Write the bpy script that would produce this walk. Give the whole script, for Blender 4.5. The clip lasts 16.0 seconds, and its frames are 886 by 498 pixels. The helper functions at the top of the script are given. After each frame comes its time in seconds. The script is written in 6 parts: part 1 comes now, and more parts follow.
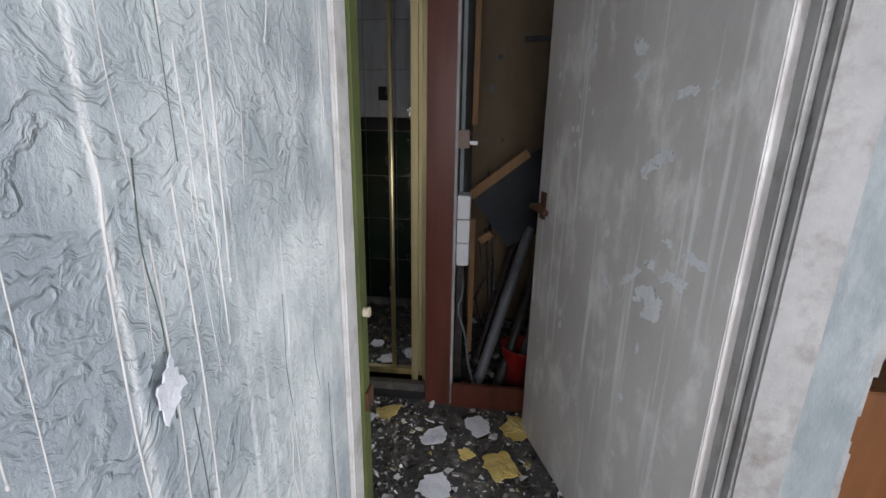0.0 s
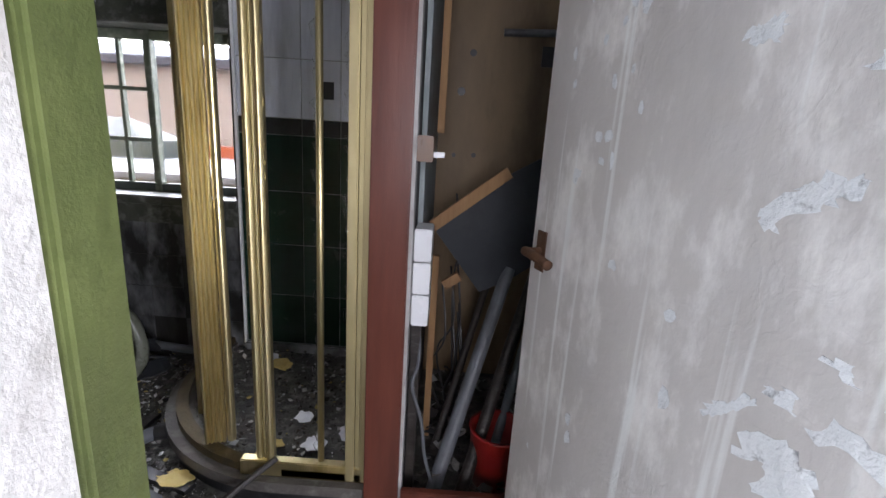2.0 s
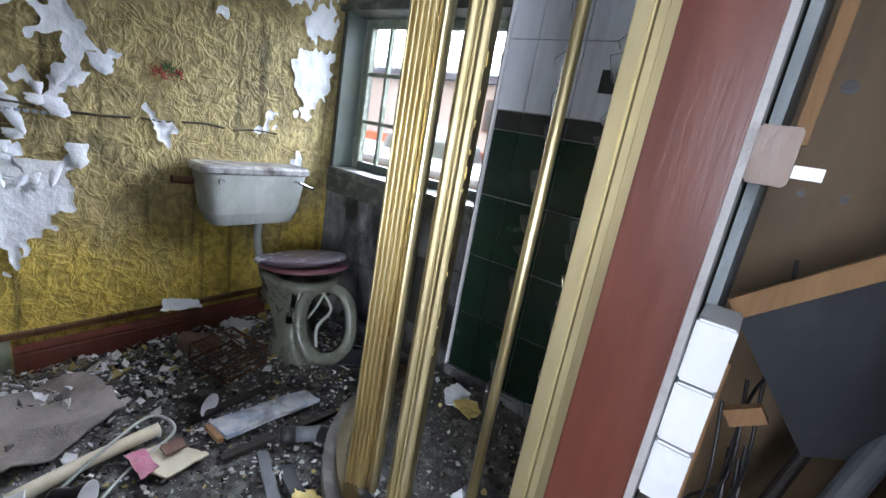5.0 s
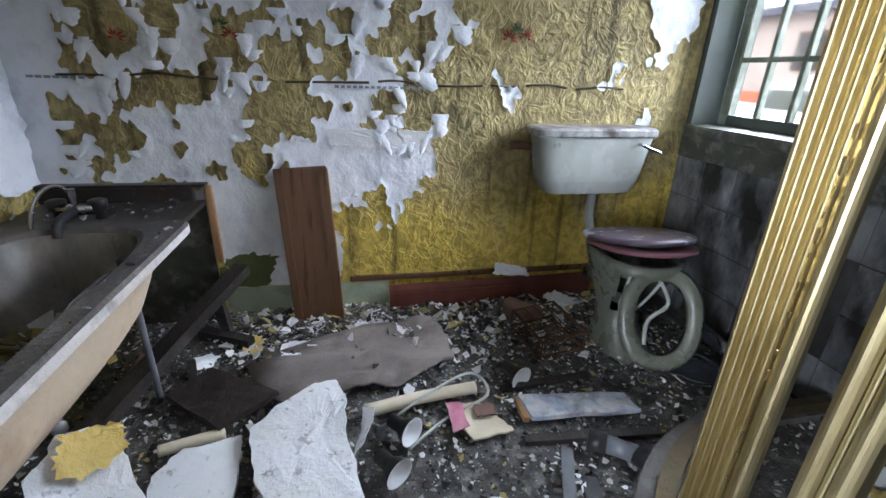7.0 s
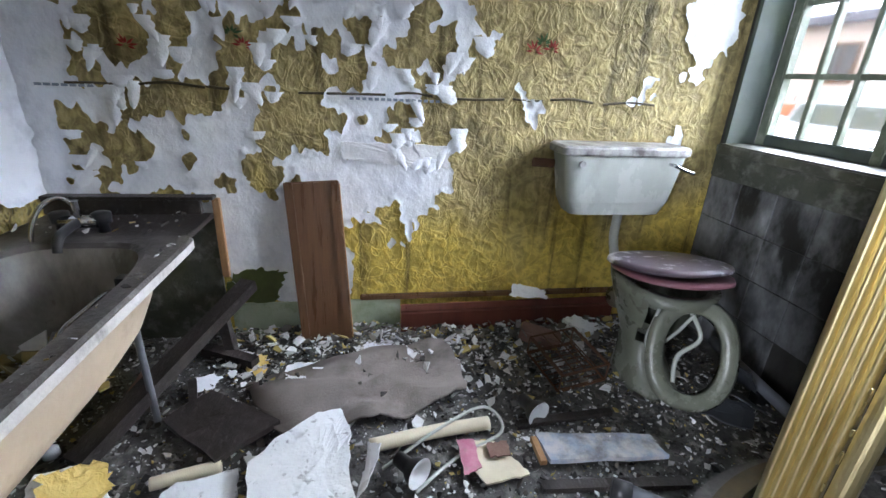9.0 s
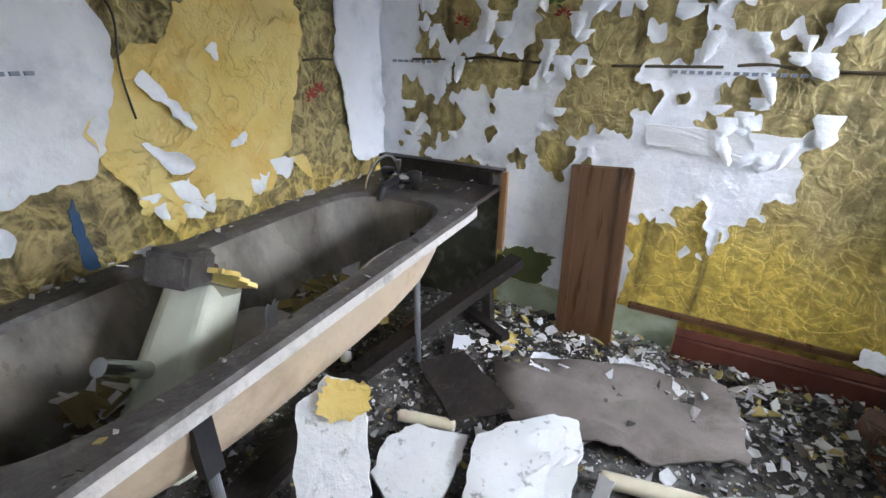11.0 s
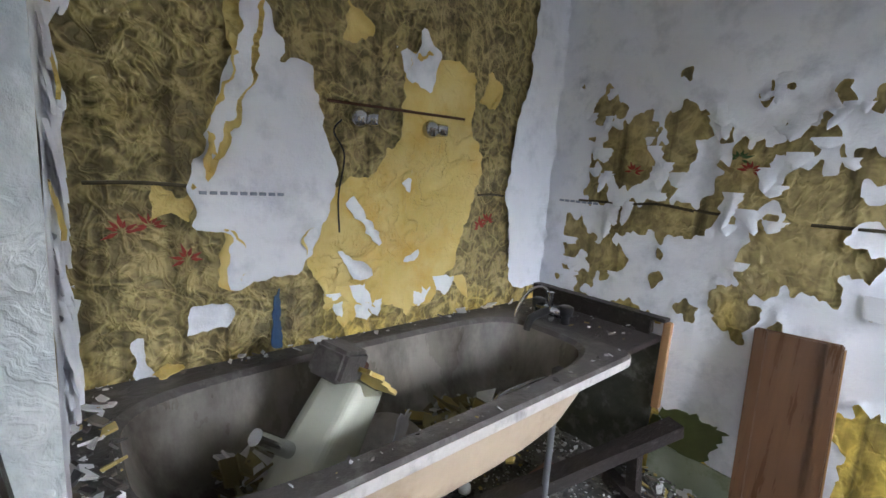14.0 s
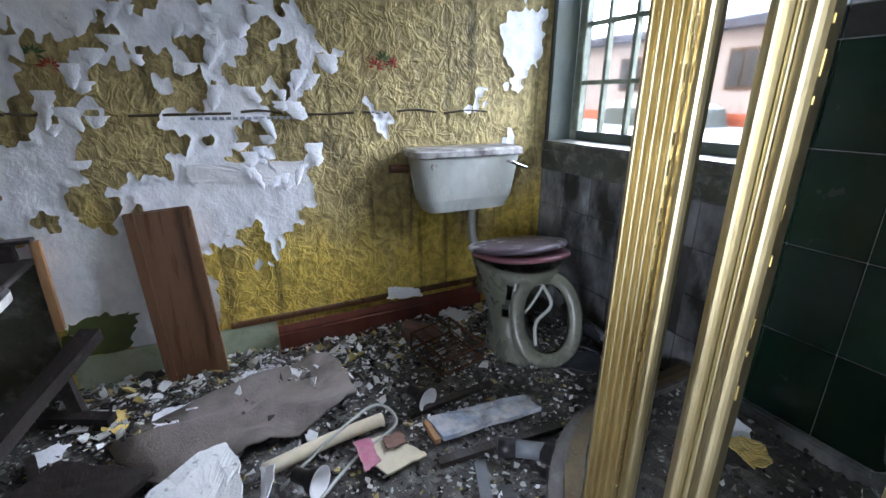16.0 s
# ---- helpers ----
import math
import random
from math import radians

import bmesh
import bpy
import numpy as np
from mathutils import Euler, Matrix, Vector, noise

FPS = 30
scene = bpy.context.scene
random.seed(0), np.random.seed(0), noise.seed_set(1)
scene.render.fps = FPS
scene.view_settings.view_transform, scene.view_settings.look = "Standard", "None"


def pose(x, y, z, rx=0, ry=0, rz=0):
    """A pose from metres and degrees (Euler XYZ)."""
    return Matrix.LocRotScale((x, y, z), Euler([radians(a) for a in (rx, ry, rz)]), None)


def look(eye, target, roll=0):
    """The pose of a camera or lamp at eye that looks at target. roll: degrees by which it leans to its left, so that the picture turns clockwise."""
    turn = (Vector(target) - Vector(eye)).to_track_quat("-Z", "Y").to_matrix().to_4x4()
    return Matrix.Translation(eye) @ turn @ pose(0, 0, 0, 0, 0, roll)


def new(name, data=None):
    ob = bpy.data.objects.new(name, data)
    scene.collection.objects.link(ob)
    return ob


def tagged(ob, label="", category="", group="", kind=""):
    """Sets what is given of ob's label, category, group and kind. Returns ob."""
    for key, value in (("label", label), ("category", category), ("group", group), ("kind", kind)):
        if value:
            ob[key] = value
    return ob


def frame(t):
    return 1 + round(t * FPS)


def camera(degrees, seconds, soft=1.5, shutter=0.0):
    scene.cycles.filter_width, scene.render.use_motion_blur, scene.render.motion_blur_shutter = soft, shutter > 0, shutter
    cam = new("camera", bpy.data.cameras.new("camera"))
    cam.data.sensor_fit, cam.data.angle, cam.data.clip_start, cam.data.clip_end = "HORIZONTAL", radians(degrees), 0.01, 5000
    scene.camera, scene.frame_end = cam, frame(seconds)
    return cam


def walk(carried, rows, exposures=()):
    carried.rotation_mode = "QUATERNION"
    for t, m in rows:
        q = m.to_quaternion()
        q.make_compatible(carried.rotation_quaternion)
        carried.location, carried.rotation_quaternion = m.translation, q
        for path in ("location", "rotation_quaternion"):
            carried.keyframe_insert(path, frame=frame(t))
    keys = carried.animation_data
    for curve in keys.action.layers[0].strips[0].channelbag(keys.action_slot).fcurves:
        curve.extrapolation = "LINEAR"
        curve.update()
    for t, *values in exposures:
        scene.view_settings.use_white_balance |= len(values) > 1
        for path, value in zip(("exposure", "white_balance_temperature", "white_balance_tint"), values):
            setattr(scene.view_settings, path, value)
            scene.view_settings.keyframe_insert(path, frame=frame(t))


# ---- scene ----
cam = camera(90.5, 16.0)
METRES, EYE, TILT, LEAN, TURN = 2.3, 1.33, 0.0, 0.0, 9.3
PATH = [
    (0, (0.76, 1.48, 1.426), (0.555, 3.392, 0.876), 1.0),
    (0.5, (0.697, 1.622, 1.379), (0.38, 3.519, 0.829), 0.5),
    (1, (0.732, 1.841, 1.324), (0.607, 3.767, 0.799), 1.7),
    (1.5, (0.744, 1.978, 1.38), (0.756, 3.91, 0.863), 3.3),
    (2, (0.728, 2.108, 1.381), (0.694, 4.052, 0.912), 3.6),
    (2.5, (0.724, 2.367, 1.334), (0.545, 4.323, 0.957), 2.1),
    (3, (0.715, 2.522, 1.337), (0.304, 4.45, 0.998), 2.9),
    (3.5, (0.697, 2.626, 1.322), (0.027, 4.479, 0.98), 3.8),
    (3.7, (0.706, 2.639, 1.337), (-0.068, 4.452, 0.999), 3.6),
    (5.8, (0.544, 2.769, 1.304), (-0.732, 4.128, 0.581), 11.3),
    (6, (0.511, 2.762, 1.311), (-0.847, 4.014, 0.542), 9.4),
    (6.5, (0.455, 2.852, 1.242), (-1.185, 3.689, 0.459), 4.5),
    (7, (0.405, 2.917, 1.198), (-1.411, 3.289, 0.446), 1.9),
    (7.5, (0.382, 2.942, 1.218), (-1.469, 3.096, 0.477), 1.2),
    (8, (0.395, 2.941, 1.198), (-1.466, 3.253, 0.533), 2.6),
    (8.2, (0.385, 2.934, 1.245), (-1.449, 3.312, 0.541), 3.2),
    (10.3, (0.15, 2.933, 1.171), (-1.668, 2.681, 0.377), 1.6),
    (10.5, (0.169, 2.901, 1.17), (-1.621, 2.489, 0.377), 1.8),
    (11, (0.136, 2.902, 1.181), (-1.479, 2.062, 0.352), 0.9),
    (11.5, (0.118, 2.915, 1.178), (-1.296, 1.77, 0.347), 1.0),
    (12, (0.134, 2.885, 1.166), (-1.127, 1.576, 0.333), 2.4),
    (12.5, (0.143, 2.875, 1.166), (-1.034, 1.48, 0.349), 3.0),
    (13, (0.131, 2.892, 1.182), (-1.041, 1.4, 0.551), 3.2),
    (13.5, (0.156, 2.874, 1.213), (-1.055, 1.361, 0.719), 3.8),
    (14, (0.142, 2.919, 1.214), (-1.166, 1.444, 0.877), 4.1),
    (14.5, (0.199, 2.965, 1.242), (-1.53, 2.013, 0.919), 2.4),
    (15, (0.303, 2.976, 1.173), (-1.672, 2.92, 0.861), -2.6),
    (15.3, (0.349, 2.963, 1.208), (-1.553, 3.419, 0.793), -3.6),
    (15.5, (0.369, 2.95, 1.2), (-1.451, 3.638, 0.739), -2.5),
    (16, (0.393, 2.928, 1.196), (-1.301, 3.775, 0.554), 0.3),
]
EXPOSURES = [(0.0, -0.85, 6400, 16), (1.0, -0.8, 6450, 18), (1.5, -0.15, 6350, 20), (2.5, 0.45, 6150, 18), (3.5, 0.8, 5900, 16), (6.0, 0.95, 5800, 14), (8.2, 1.1, 5820, 14), (10.5, 1.55, 6000, 14), (13.0, 1.35, 6150, 15), (13.5, 1.45, 6150, 15), (15.0, 1.15, 5800, 15), (16.0, 0.95, 5680, 15)]
walk(cam, [(t, look(eye, target, roll)) for t, eye, target, roll in PATH], EXPOSURES)

# ---- light ----
world = bpy.data.worlds.new("overcast_sky")
scene.world = world
world.use_nodes = True
wn, wl = world.node_tree.nodes, world.node_tree.links
sky = wn.new("ShaderNodeTexSky")
sky.sky_type, sky.sun_disc = "NISHITA", False
sky.sun_elevation, sky.sun_rotation, sky.dust_density = radians(35), radians(200), 4.0
wn["Background"].inputs["Strength"].default_value = 0.15
wl.new(sky.outputs[0], wn["Background"].inputs[0])


def sun_lamp():
    d = bpy.data.lights.new("sun", "SUN")
    d.energy, d.angle, d.color = 0.7, radians(20), (1, 0.97, 0.93)
    o = new("sun", d)
    o.matrix_world = look((3, -6, 8), (0, 0, 0))


def area_panel(name, m, w, h, power, color):
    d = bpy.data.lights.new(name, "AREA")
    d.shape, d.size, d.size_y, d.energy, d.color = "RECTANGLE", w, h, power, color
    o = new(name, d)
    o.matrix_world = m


sun_lamp()
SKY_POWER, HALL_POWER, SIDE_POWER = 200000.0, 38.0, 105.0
# Area lamp beyond the house, standing in for the white sky.
area_panel("white_sky_panel", look((-14, 33, 18), (-1, 4.7, 1.3)), 110.0, 32.0, SKY_POWER, (0.93, 0.96, 1.0))
# Two fill lamps added out of view, at made-up openings in the hall.
area_panel("hall_end_fill", look((0.95, -0.5, 1.6), (0.9, 3.0, 1.2)), 0.9, 1.1, HALL_POWER, (0.98, 0.98, 1.0))
area_panel("hall_side_fill", look((2.68, 0.3, 1.1), (0.4, 1.6, 0.7)), 0.9, 1.1, SIDE_POWER, (0.96, 0.98, 1.0))

# ---- materials ----


def material(name, c1, c2, scale=8.0, rough=0.7, bump=0.25, bump_scale=60.0, metal=0.0, spec=0.4, stretch=(1, 1, 1), dirt=None, dirt_amount=0.35, dirt_scale=3.0, sharp=0.25, rand=0.0, dirt_edge=(0.5, 0.72)):
    """Noise between two colours, a second larger noise of dirt, and fine relief."""
    m = bpy.data.materials.new(name)
    m.use_nodes = True
    n, l = m.node_tree.nodes, m.node_tree.links
    b = n["Principled BSDF"]
    geo = n.new("ShaderNodeNewGeometry")
    mp = n.new("ShaderNodeMapping")
    mp.inputs["Scale"].default_value = stretch
    l.new(geo.outputs["Position"], mp.inputs["Vector"])

    def noise_node(s, detail=6.0):
        t = n.new("ShaderNodeTexNoise")
        t.inputs["Scale"].default_value, t.inputs["Detail"].default_value, t.inputs["Roughness"].default_value = s, detail, 0.65
        l.new(mp.outputs[0], t.inputs["Vector"])
        return t

    def ramp(src, a, z):
        r = n.new("ShaderNodeMapRange")
        r.inputs["From Min"].default_value, r.inputs["From Max"].default_value = a, z
        l.new(src, r.inputs["Value"])
        return r.outputs[0]

    def mix(f, a, c, kind="MIX"):
        x = n.new("ShaderNodeMix")
        x.data_type, x.blend_type = "RGBA", kind
        for sock, v in ((x.inputs["Factor"], f), (x.inputs[6], a), (x.inputs[7], c)):
            if isinstance(v, bpy.types.NodeSocket):
                l.new(v, sock)
            elif isinstance(v, (int, float)):
                sock.default_value = v
            else:
                sock.default_value = (*v, 1)
        return x.outputs[2]

    n1 = noise_node(scale)
    col = mix(ramp(n1.outputs["Fac"], 0.5 - sharp, 0.5 + sharp), c1, c2)
    if dirt:
        n2 = noise_node(dirt_scale, 8.0)
        d = ramp(n2.outputs["Fac"], *dirt_edge)
        k = n.new("ShaderNodeMath")
        k.operation = "MULTIPLY"
        k.inputs[1].default_value = dirt_amount * 2
        k.use_clamp = True
        l.new(d, k.inputs[0])
        col = mix(k.outputs[0], col, dirt)
    if rand:
        oi = n.new("ShaderNodeObjectInfo")
        hs = n.new("ShaderNodeHueSaturation")
        r = n.new("ShaderNodeMapRange")
        r.inputs["To Min"].default_value, r.inputs["To Max"].default_value = 1 - rand, 1 + rand
        l.new(oi.outputs["Random"], r.inputs["Value"])
        l.new(r.outputs[0], hs.inputs["Value"])
        l.new(col, hs.inputs["Color"])
        col = hs.outputs[0]
    l.new(col, b.inputs["Base Color"])
    b.inputs["Metallic"].default_value = metal
    b.inputs["Specular IOR Level"].default_value = spec
    rr = n.new("ShaderNodeMapRange")
    rr.inputs["To Min"].default_value, rr.inputs["To Max"].default_value = max(rough - 0.15, 0.03), min(rough + 0.12, 1)
    l.new(n1.outputs["Fac"], rr.inputs["Value"])
    l.new(rr.outputs[0], b.inputs["Roughness"])
    if bump:
        n3 = noise_node(bump_scale, 5.0)
        bp = n.new("ShaderNodeBump")
        bp.inputs["Strength"].default_value, bp.inputs["Distance"].default_value = bump, 0.01
        l.new(n3.outputs["Fac"], bp.inputs["Height"])
        l.new(bp.outputs[0], b.inputs["Normal"])
    m["mix"] = 1
    return m


def island_tint(m, colours):
    """Each loose piece of a mesh takes one of the colours, times its grain."""
    n, l = m.node_tree.nodes, m.node_tree.links
    b = n["Principled BSDF"]
    geo = n.new("ShaderNodeNewGeometry")
    r = n.new("ShaderNodeValToRGB")
    r.color_ramp.interpolation = "CONSTANT"
    e = r.color_ramp.elements
    while len(e) < len(colours):
        e.new(0.5)
    for i, c in enumerate(colours):
        e[i].position, e[i].color = i / len(colours), (*c, 1)
    l.new(geo.outputs["Random Per Island"], r.inputs[0])
    old = b.inputs["Base Color"].links[0].from_socket
    x = n.new("ShaderNodeMix")
    x.data_type, x.blend_type = "RGBA", "MULTIPLY"
    x.inputs["Factor"].default_value = 1
    l.new(r.outputs[0], x.inputs[6])
    l.new(old, x.inputs[7])
    l.new(x.outputs[2], b.inputs["Base Color"])
    return m


def embossed_paper(name, crisp, low_value):
    """Old embossed wall lining: wrinkled relief with its shading in the colour, ochre and olive, yellower low down,
    dark vertical drips.
    """
    m = material(name, (0.27, 0.215, 0.09), (0.45, 0.37, 0.17), 4.0, 0.6, 0.0, spec=0.3, dirt=(0.07, 0.058, 0.03), dirt_amount=0.3, dirt_scale=4.5)
    n, l = m.node_tree.nodes, m.node_tree.links
    b = n["Principled BSDF"]
    geo = n.new("ShaderNodeNewGeometry")
    sep = n.new("ShaderNodeSeparateXYZ")
    l.new(geo.outputs["Position"], sep.inputs[0])

    def folds(scale, width, seed, stretch):
        """Raised veins where a warped noise crosses its middle."""
        mp0 = n.new("ShaderNodeMapping")
        mp0.inputs["Scale"].default_value, mp0.inputs["Location"].default_value = stretch, (seed, seed, seed)
        l.new(geo.outputs["Position"], mp0.inputs["Vector"])
        t = n.new("ShaderNodeTexNoise")
        t.inputs["Scale"].default_value, t.inputs["Detail"].default_value, t.inputs["Distortion"].default_value = scale, 2.0, 0.9
        l.new(mp0.outputs[0], t.inputs["Vector"])
        a = n.new("ShaderNodeMath")
        a.operation = "SUBTRACT"
        a.inputs[1].default_value = 0.5
        l.new(t.outputs["Fac"], a.inputs[0])
        c = n.new("ShaderNodeMath")
        c.operation = "ABSOLUTE"
        l.new(a.outputs[0], c.inputs[0])
        r = n.new("ShaderNodeMapRange")
        r.interpolation_type = "SMOOTHSTEP"
        r.inputs["From Min"].default_value, r.inputs["From Max"].default_value = width, 0.0
        l.new(c.outputs[0], r.inputs["Value"])
        return r.outputs[0]

    def plus(a, c, k):
        h0 = n.new("ShaderNodeMath")
        h0.operation = "MULTIPLY_ADD"
        h0.inputs[1].default_value = k
        l.new(c, h0.inputs[0])
        l.new(a, h0.inputs[2])
        return h0

    wr = n.new("ShaderNodeTexNoise")
    wr.inputs["Scale"].default_value, wr.inputs["Detail"].default_value = 24.0, 6.0
    l.new(geo.outputs["Position"], wr.inputs["Vector"])
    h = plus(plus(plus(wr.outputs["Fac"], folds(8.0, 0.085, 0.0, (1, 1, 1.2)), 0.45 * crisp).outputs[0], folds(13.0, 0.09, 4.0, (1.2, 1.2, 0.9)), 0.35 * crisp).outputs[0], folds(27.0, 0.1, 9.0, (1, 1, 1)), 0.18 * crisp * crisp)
    bp = n.new("ShaderNodeBump")
    bp.inputs["Strength"].default_value, bp.inputs["Distance"].default_value = 1.0, 0.012
    l.new(h.outputs[0], bp.inputs["Height"])
    l.new(bp.outputs[0], b.inputs["Normal"])
    # the bright yellow of the lower part shows where the varnish has washed off, in ragged vertical runs
    low = n.new("ShaderNodeMapRange")
    low.inputs["From Min"].default_value, low.inputs["From Max"].default_value = 0.78, 0.46
    wob = n.new("ShaderNodeTexNoise")
    wob.inputs["Scale"].default_value = 4.0
    mp = n.new("ShaderNodeMapping")
    mp.inputs["Scale"].default_value = (1.0, 1.0, 0.35)
    l.new(geo.outputs["Position"], mp.inputs["Vector"])
    l.new(mp.outputs[0], wob.inputs["Vector"])
    mad = n.new("ShaderNodeMath")
    mad.operation = "MULTIPLY_ADD"
    mad.inputs[1].default_value = 0.9
    l.new(wob.outputs["Fac"], mad.inputs[0])
    l.new(sep.outputs["Z"], mad.inputs[2])
    sub = n.new("ShaderNodeMath")
    sub.operation = "SUBTRACT"
    sub.inputs[1].default_value = 0.45
    l.new(mad.outputs[0], sub.inputs[0])
    l.new(sub.outputs[0], low.inputs["Value"])
    old = b.inputs["Base Color"].links[0].from_socket
    x = n.new("ShaderNodeMix")
    x.data_type = "RGBA"
    l.new(low.outputs[0], x.inputs["Factor"])
    l.new(old, x.inputs[6])
    x.inputs[7].default_value = (0.52, 0.39, 0.08, 1)
    run = n.new("ShaderNodeTexNoise")
    run.inputs["Scale"].default_value, run.inputs["Detail"].default_value = 7.0, 5.0
    mp2 = n.new("ShaderNodeMapping")
    mp2.inputs["Scale"].default_value = (2.2, 2.2, 0.16)
    l.new(geo.outputs["Position"], mp2.inputs["Vector"])
    l.new(mp2.outputs[0], run.inputs["Vector"])
    rm = n.new("ShaderNodeMapRange")
    rm.inputs["From Min"].default_value, rm.inputs["From Max"].default_value, rm.inputs["To Max"].default_value = 0.56, 0.7, 0.75
    l.new(run.outputs["Fac"], rm.inputs["Value"])
    y = n.new("ShaderNodeMix")
    y.data_type = "RGBA"
    l.new(rm.outputs[0], y.inputs["Factor"])
    l.new(x.outputs[2], y.inputs[6])
    y.inputs[7].default_value = (0.07, 0.055, 0.02, 1)
    # relief shading put into the colour: raised folds lighter, hollows darker
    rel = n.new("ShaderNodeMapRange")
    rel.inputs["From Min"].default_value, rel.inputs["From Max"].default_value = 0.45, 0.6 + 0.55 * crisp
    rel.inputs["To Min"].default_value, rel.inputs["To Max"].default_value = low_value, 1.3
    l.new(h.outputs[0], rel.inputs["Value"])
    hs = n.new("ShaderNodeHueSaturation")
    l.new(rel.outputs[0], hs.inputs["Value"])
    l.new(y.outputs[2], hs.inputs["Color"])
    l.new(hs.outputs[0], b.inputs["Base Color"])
    return m


M = {}
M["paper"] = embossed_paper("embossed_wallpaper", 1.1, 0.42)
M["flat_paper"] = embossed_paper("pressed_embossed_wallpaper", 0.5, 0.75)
M["white_paper"] = material("white_painted_paper", (0.72, 0.75, 0.81), (0.83, 0.85, 0.88), 4.0, 0.6, 0.75, 17.0, dirt=(0.45, 0.48, 0.53), dirt_amount=0.3, dirt_scale=9.0)
M["yellow_paper"] = material("yellowed_backing_paper", (0.6, 0.43, 0.1), (0.72, 0.6, 0.25), 5.5, 0.6, 1.0, 11.0, dirt=(0.62, 0.38, 0.07), dirt_amount=0.45, dirt_scale=5.0)
M["plaster"] = material("bare_plaster", (0.62, 0.63, 0.65), (0.72, 0.73, 0.74), 3.0, 0.75, 0.3, 50.0, dirt=(0.35, 0.34, 0.32), dirt_amount=0.25)
M["ceiling"] = material("stained_ceiling_paint", (0.7, 0.71, 0.72), (0.8, 0.8, 0.8), 2.0, 0.8, 0.3, 30.0, dirt=(0.5, 0.48, 0.44), dirt_amount=0.25)
M["hall_paint"] = material("streaked_hall_paint", (0.5, 0.56, 0.56), (0.76, 0.81, 0.8), 9.0, 0.42, 0.5, 45.0, stretch=(1.0, 1.0, 0.7), dirt=(0.24, 0.28, 0.31), dirt_amount=0.42, dirt_scale=2.6, sharp=0.1, dirt_edge=(0.42, 0.62))


def crinkled(m, scale, stretch, strength, depth, runs=True):
    """Shrunken paint: creases that run mostly across, in patches, over the fine relief."""
    n, l = m.node_tree.nodes, m.node_tree.links
    b = n["Principled BSDF"]
    geo = n.new("ShaderNodeNewGeometry")
    mp = n.new("ShaderNodeMapping")
    mp.inputs["Scale"].default_value = stretch
    warp = n.new("ShaderNodeTexNoise")
    warp.inputs["Scale"].default_value, warp.inputs["Detail"].default_value = 7.0, 4.0
    l.new(geo.outputs["Position"], warp.inputs["Vector"])
    add = n.new("ShaderNodeVectorMath")
    add.operation = "MULTIPLY_ADD"
    add.inputs[1].default_value = (0.22, 0.22, 0.22)
    l.new(warp.outputs["Color"], add.inputs[0])
    l.new(geo.outputs["Position"], add.inputs[2])
    l.new(add.outputs[0], mp.inputs["Vector"])
    vo = n.new("ShaderNodeTexNoise")
    vo.inputs["Scale"].default_value, vo.inputs["Detail"].default_value, vo.inputs["Distortion"].default_value = scale, 4.0, 1.2
    l.new(mp.outputs[0], vo.inputs["Vector"])
    off = n.new("ShaderNodeMath")
    off.operation = "SUBTRACT"
    off.inputs[1].default_value = 0.5
    l.new(vo.outputs["Fac"], off.inputs[0])
    size = n.new("ShaderNodeMath")
    size.operation = "ABSOLUTE"
    l.new(off.outputs[0], size.inputs[0])
    edge = n.new("ShaderNodeMapRange")
    edge.inputs["From Min"].default_value, edge.inputs["From Max"].default_value = 0.09, 0.0
    l.new(size.outputs[0], edge.inputs["Value"])
    patch = n.new("ShaderNodeTexNoise")
    patch.inputs["Scale"].default_value = 2.4
    l.new(geo.outputs["Position"], patch.inputs["Vector"])
    mask = n.new("ShaderNodeMapRange")
    mask.inputs["From Min"].default_value, mask.inputs["From Max"].default_value = 0.4, 0.62
    l.new(patch.outputs["Fac"], mask.inputs["Value"])
    k = n.new("ShaderNodeMath")
    k.operation = "MULTIPLY"
    l.new(edge.outputs[0], k.inputs[0])
    l.new(mask.outputs[0], k.inputs[1])
    bp = n.new("ShaderNodeBump")
    bp.inputs["Strength"].default_value, bp.inputs["Distance"].default_value = strength, depth
    l.new(k.outputs[0], bp.inputs["Height"])
    if b.inputs["Normal"].links:
        l.new(b.inputs["Normal"].links[0].from_socket, bp.inputs["Normal"])
    l.new(bp.outputs[0], b.inputs["Normal"])
    if not runs:
        return m
    # thin pale runs of old paint
    run = n.new("ShaderNodeTexNoise")
    run.inputs["Scale"].default_value, run.inputs["Detail"].default_value = 16.0, 3.0
    mr = n.new("ShaderNodeMapping")
    mr.inputs["Scale"].default_value = (2.0, 2.0, 0.06)
    l.new(geo.outputs["Position"], mr.inputs["Vector"])
    l.new(mr.outputs[0], run.inputs["Vector"])
    rr = n.new("ShaderNodeMapRange")
    rr.inputs["From Min"].default_value, rr.inputs["From Max"].default_value, rr.inputs["To Max"].default_value = 0.6, 0.7, 0.7
    l.new(run.outputs["Fac"], rr.inputs["Value"])
    x = n.new("ShaderNodeMix")
    x.data_type = "RGBA"
    l.new(rr.outputs[0], x.inputs["Factor"])
    l.new(b.inputs["Base Color"].links[0].from_socket, x.inputs[6])
    x.inputs[7].default_value = (0.82, 0.84, 0.83, 1)
    l.new(x.outputs[2], b.inputs["Base Color"])
    return m


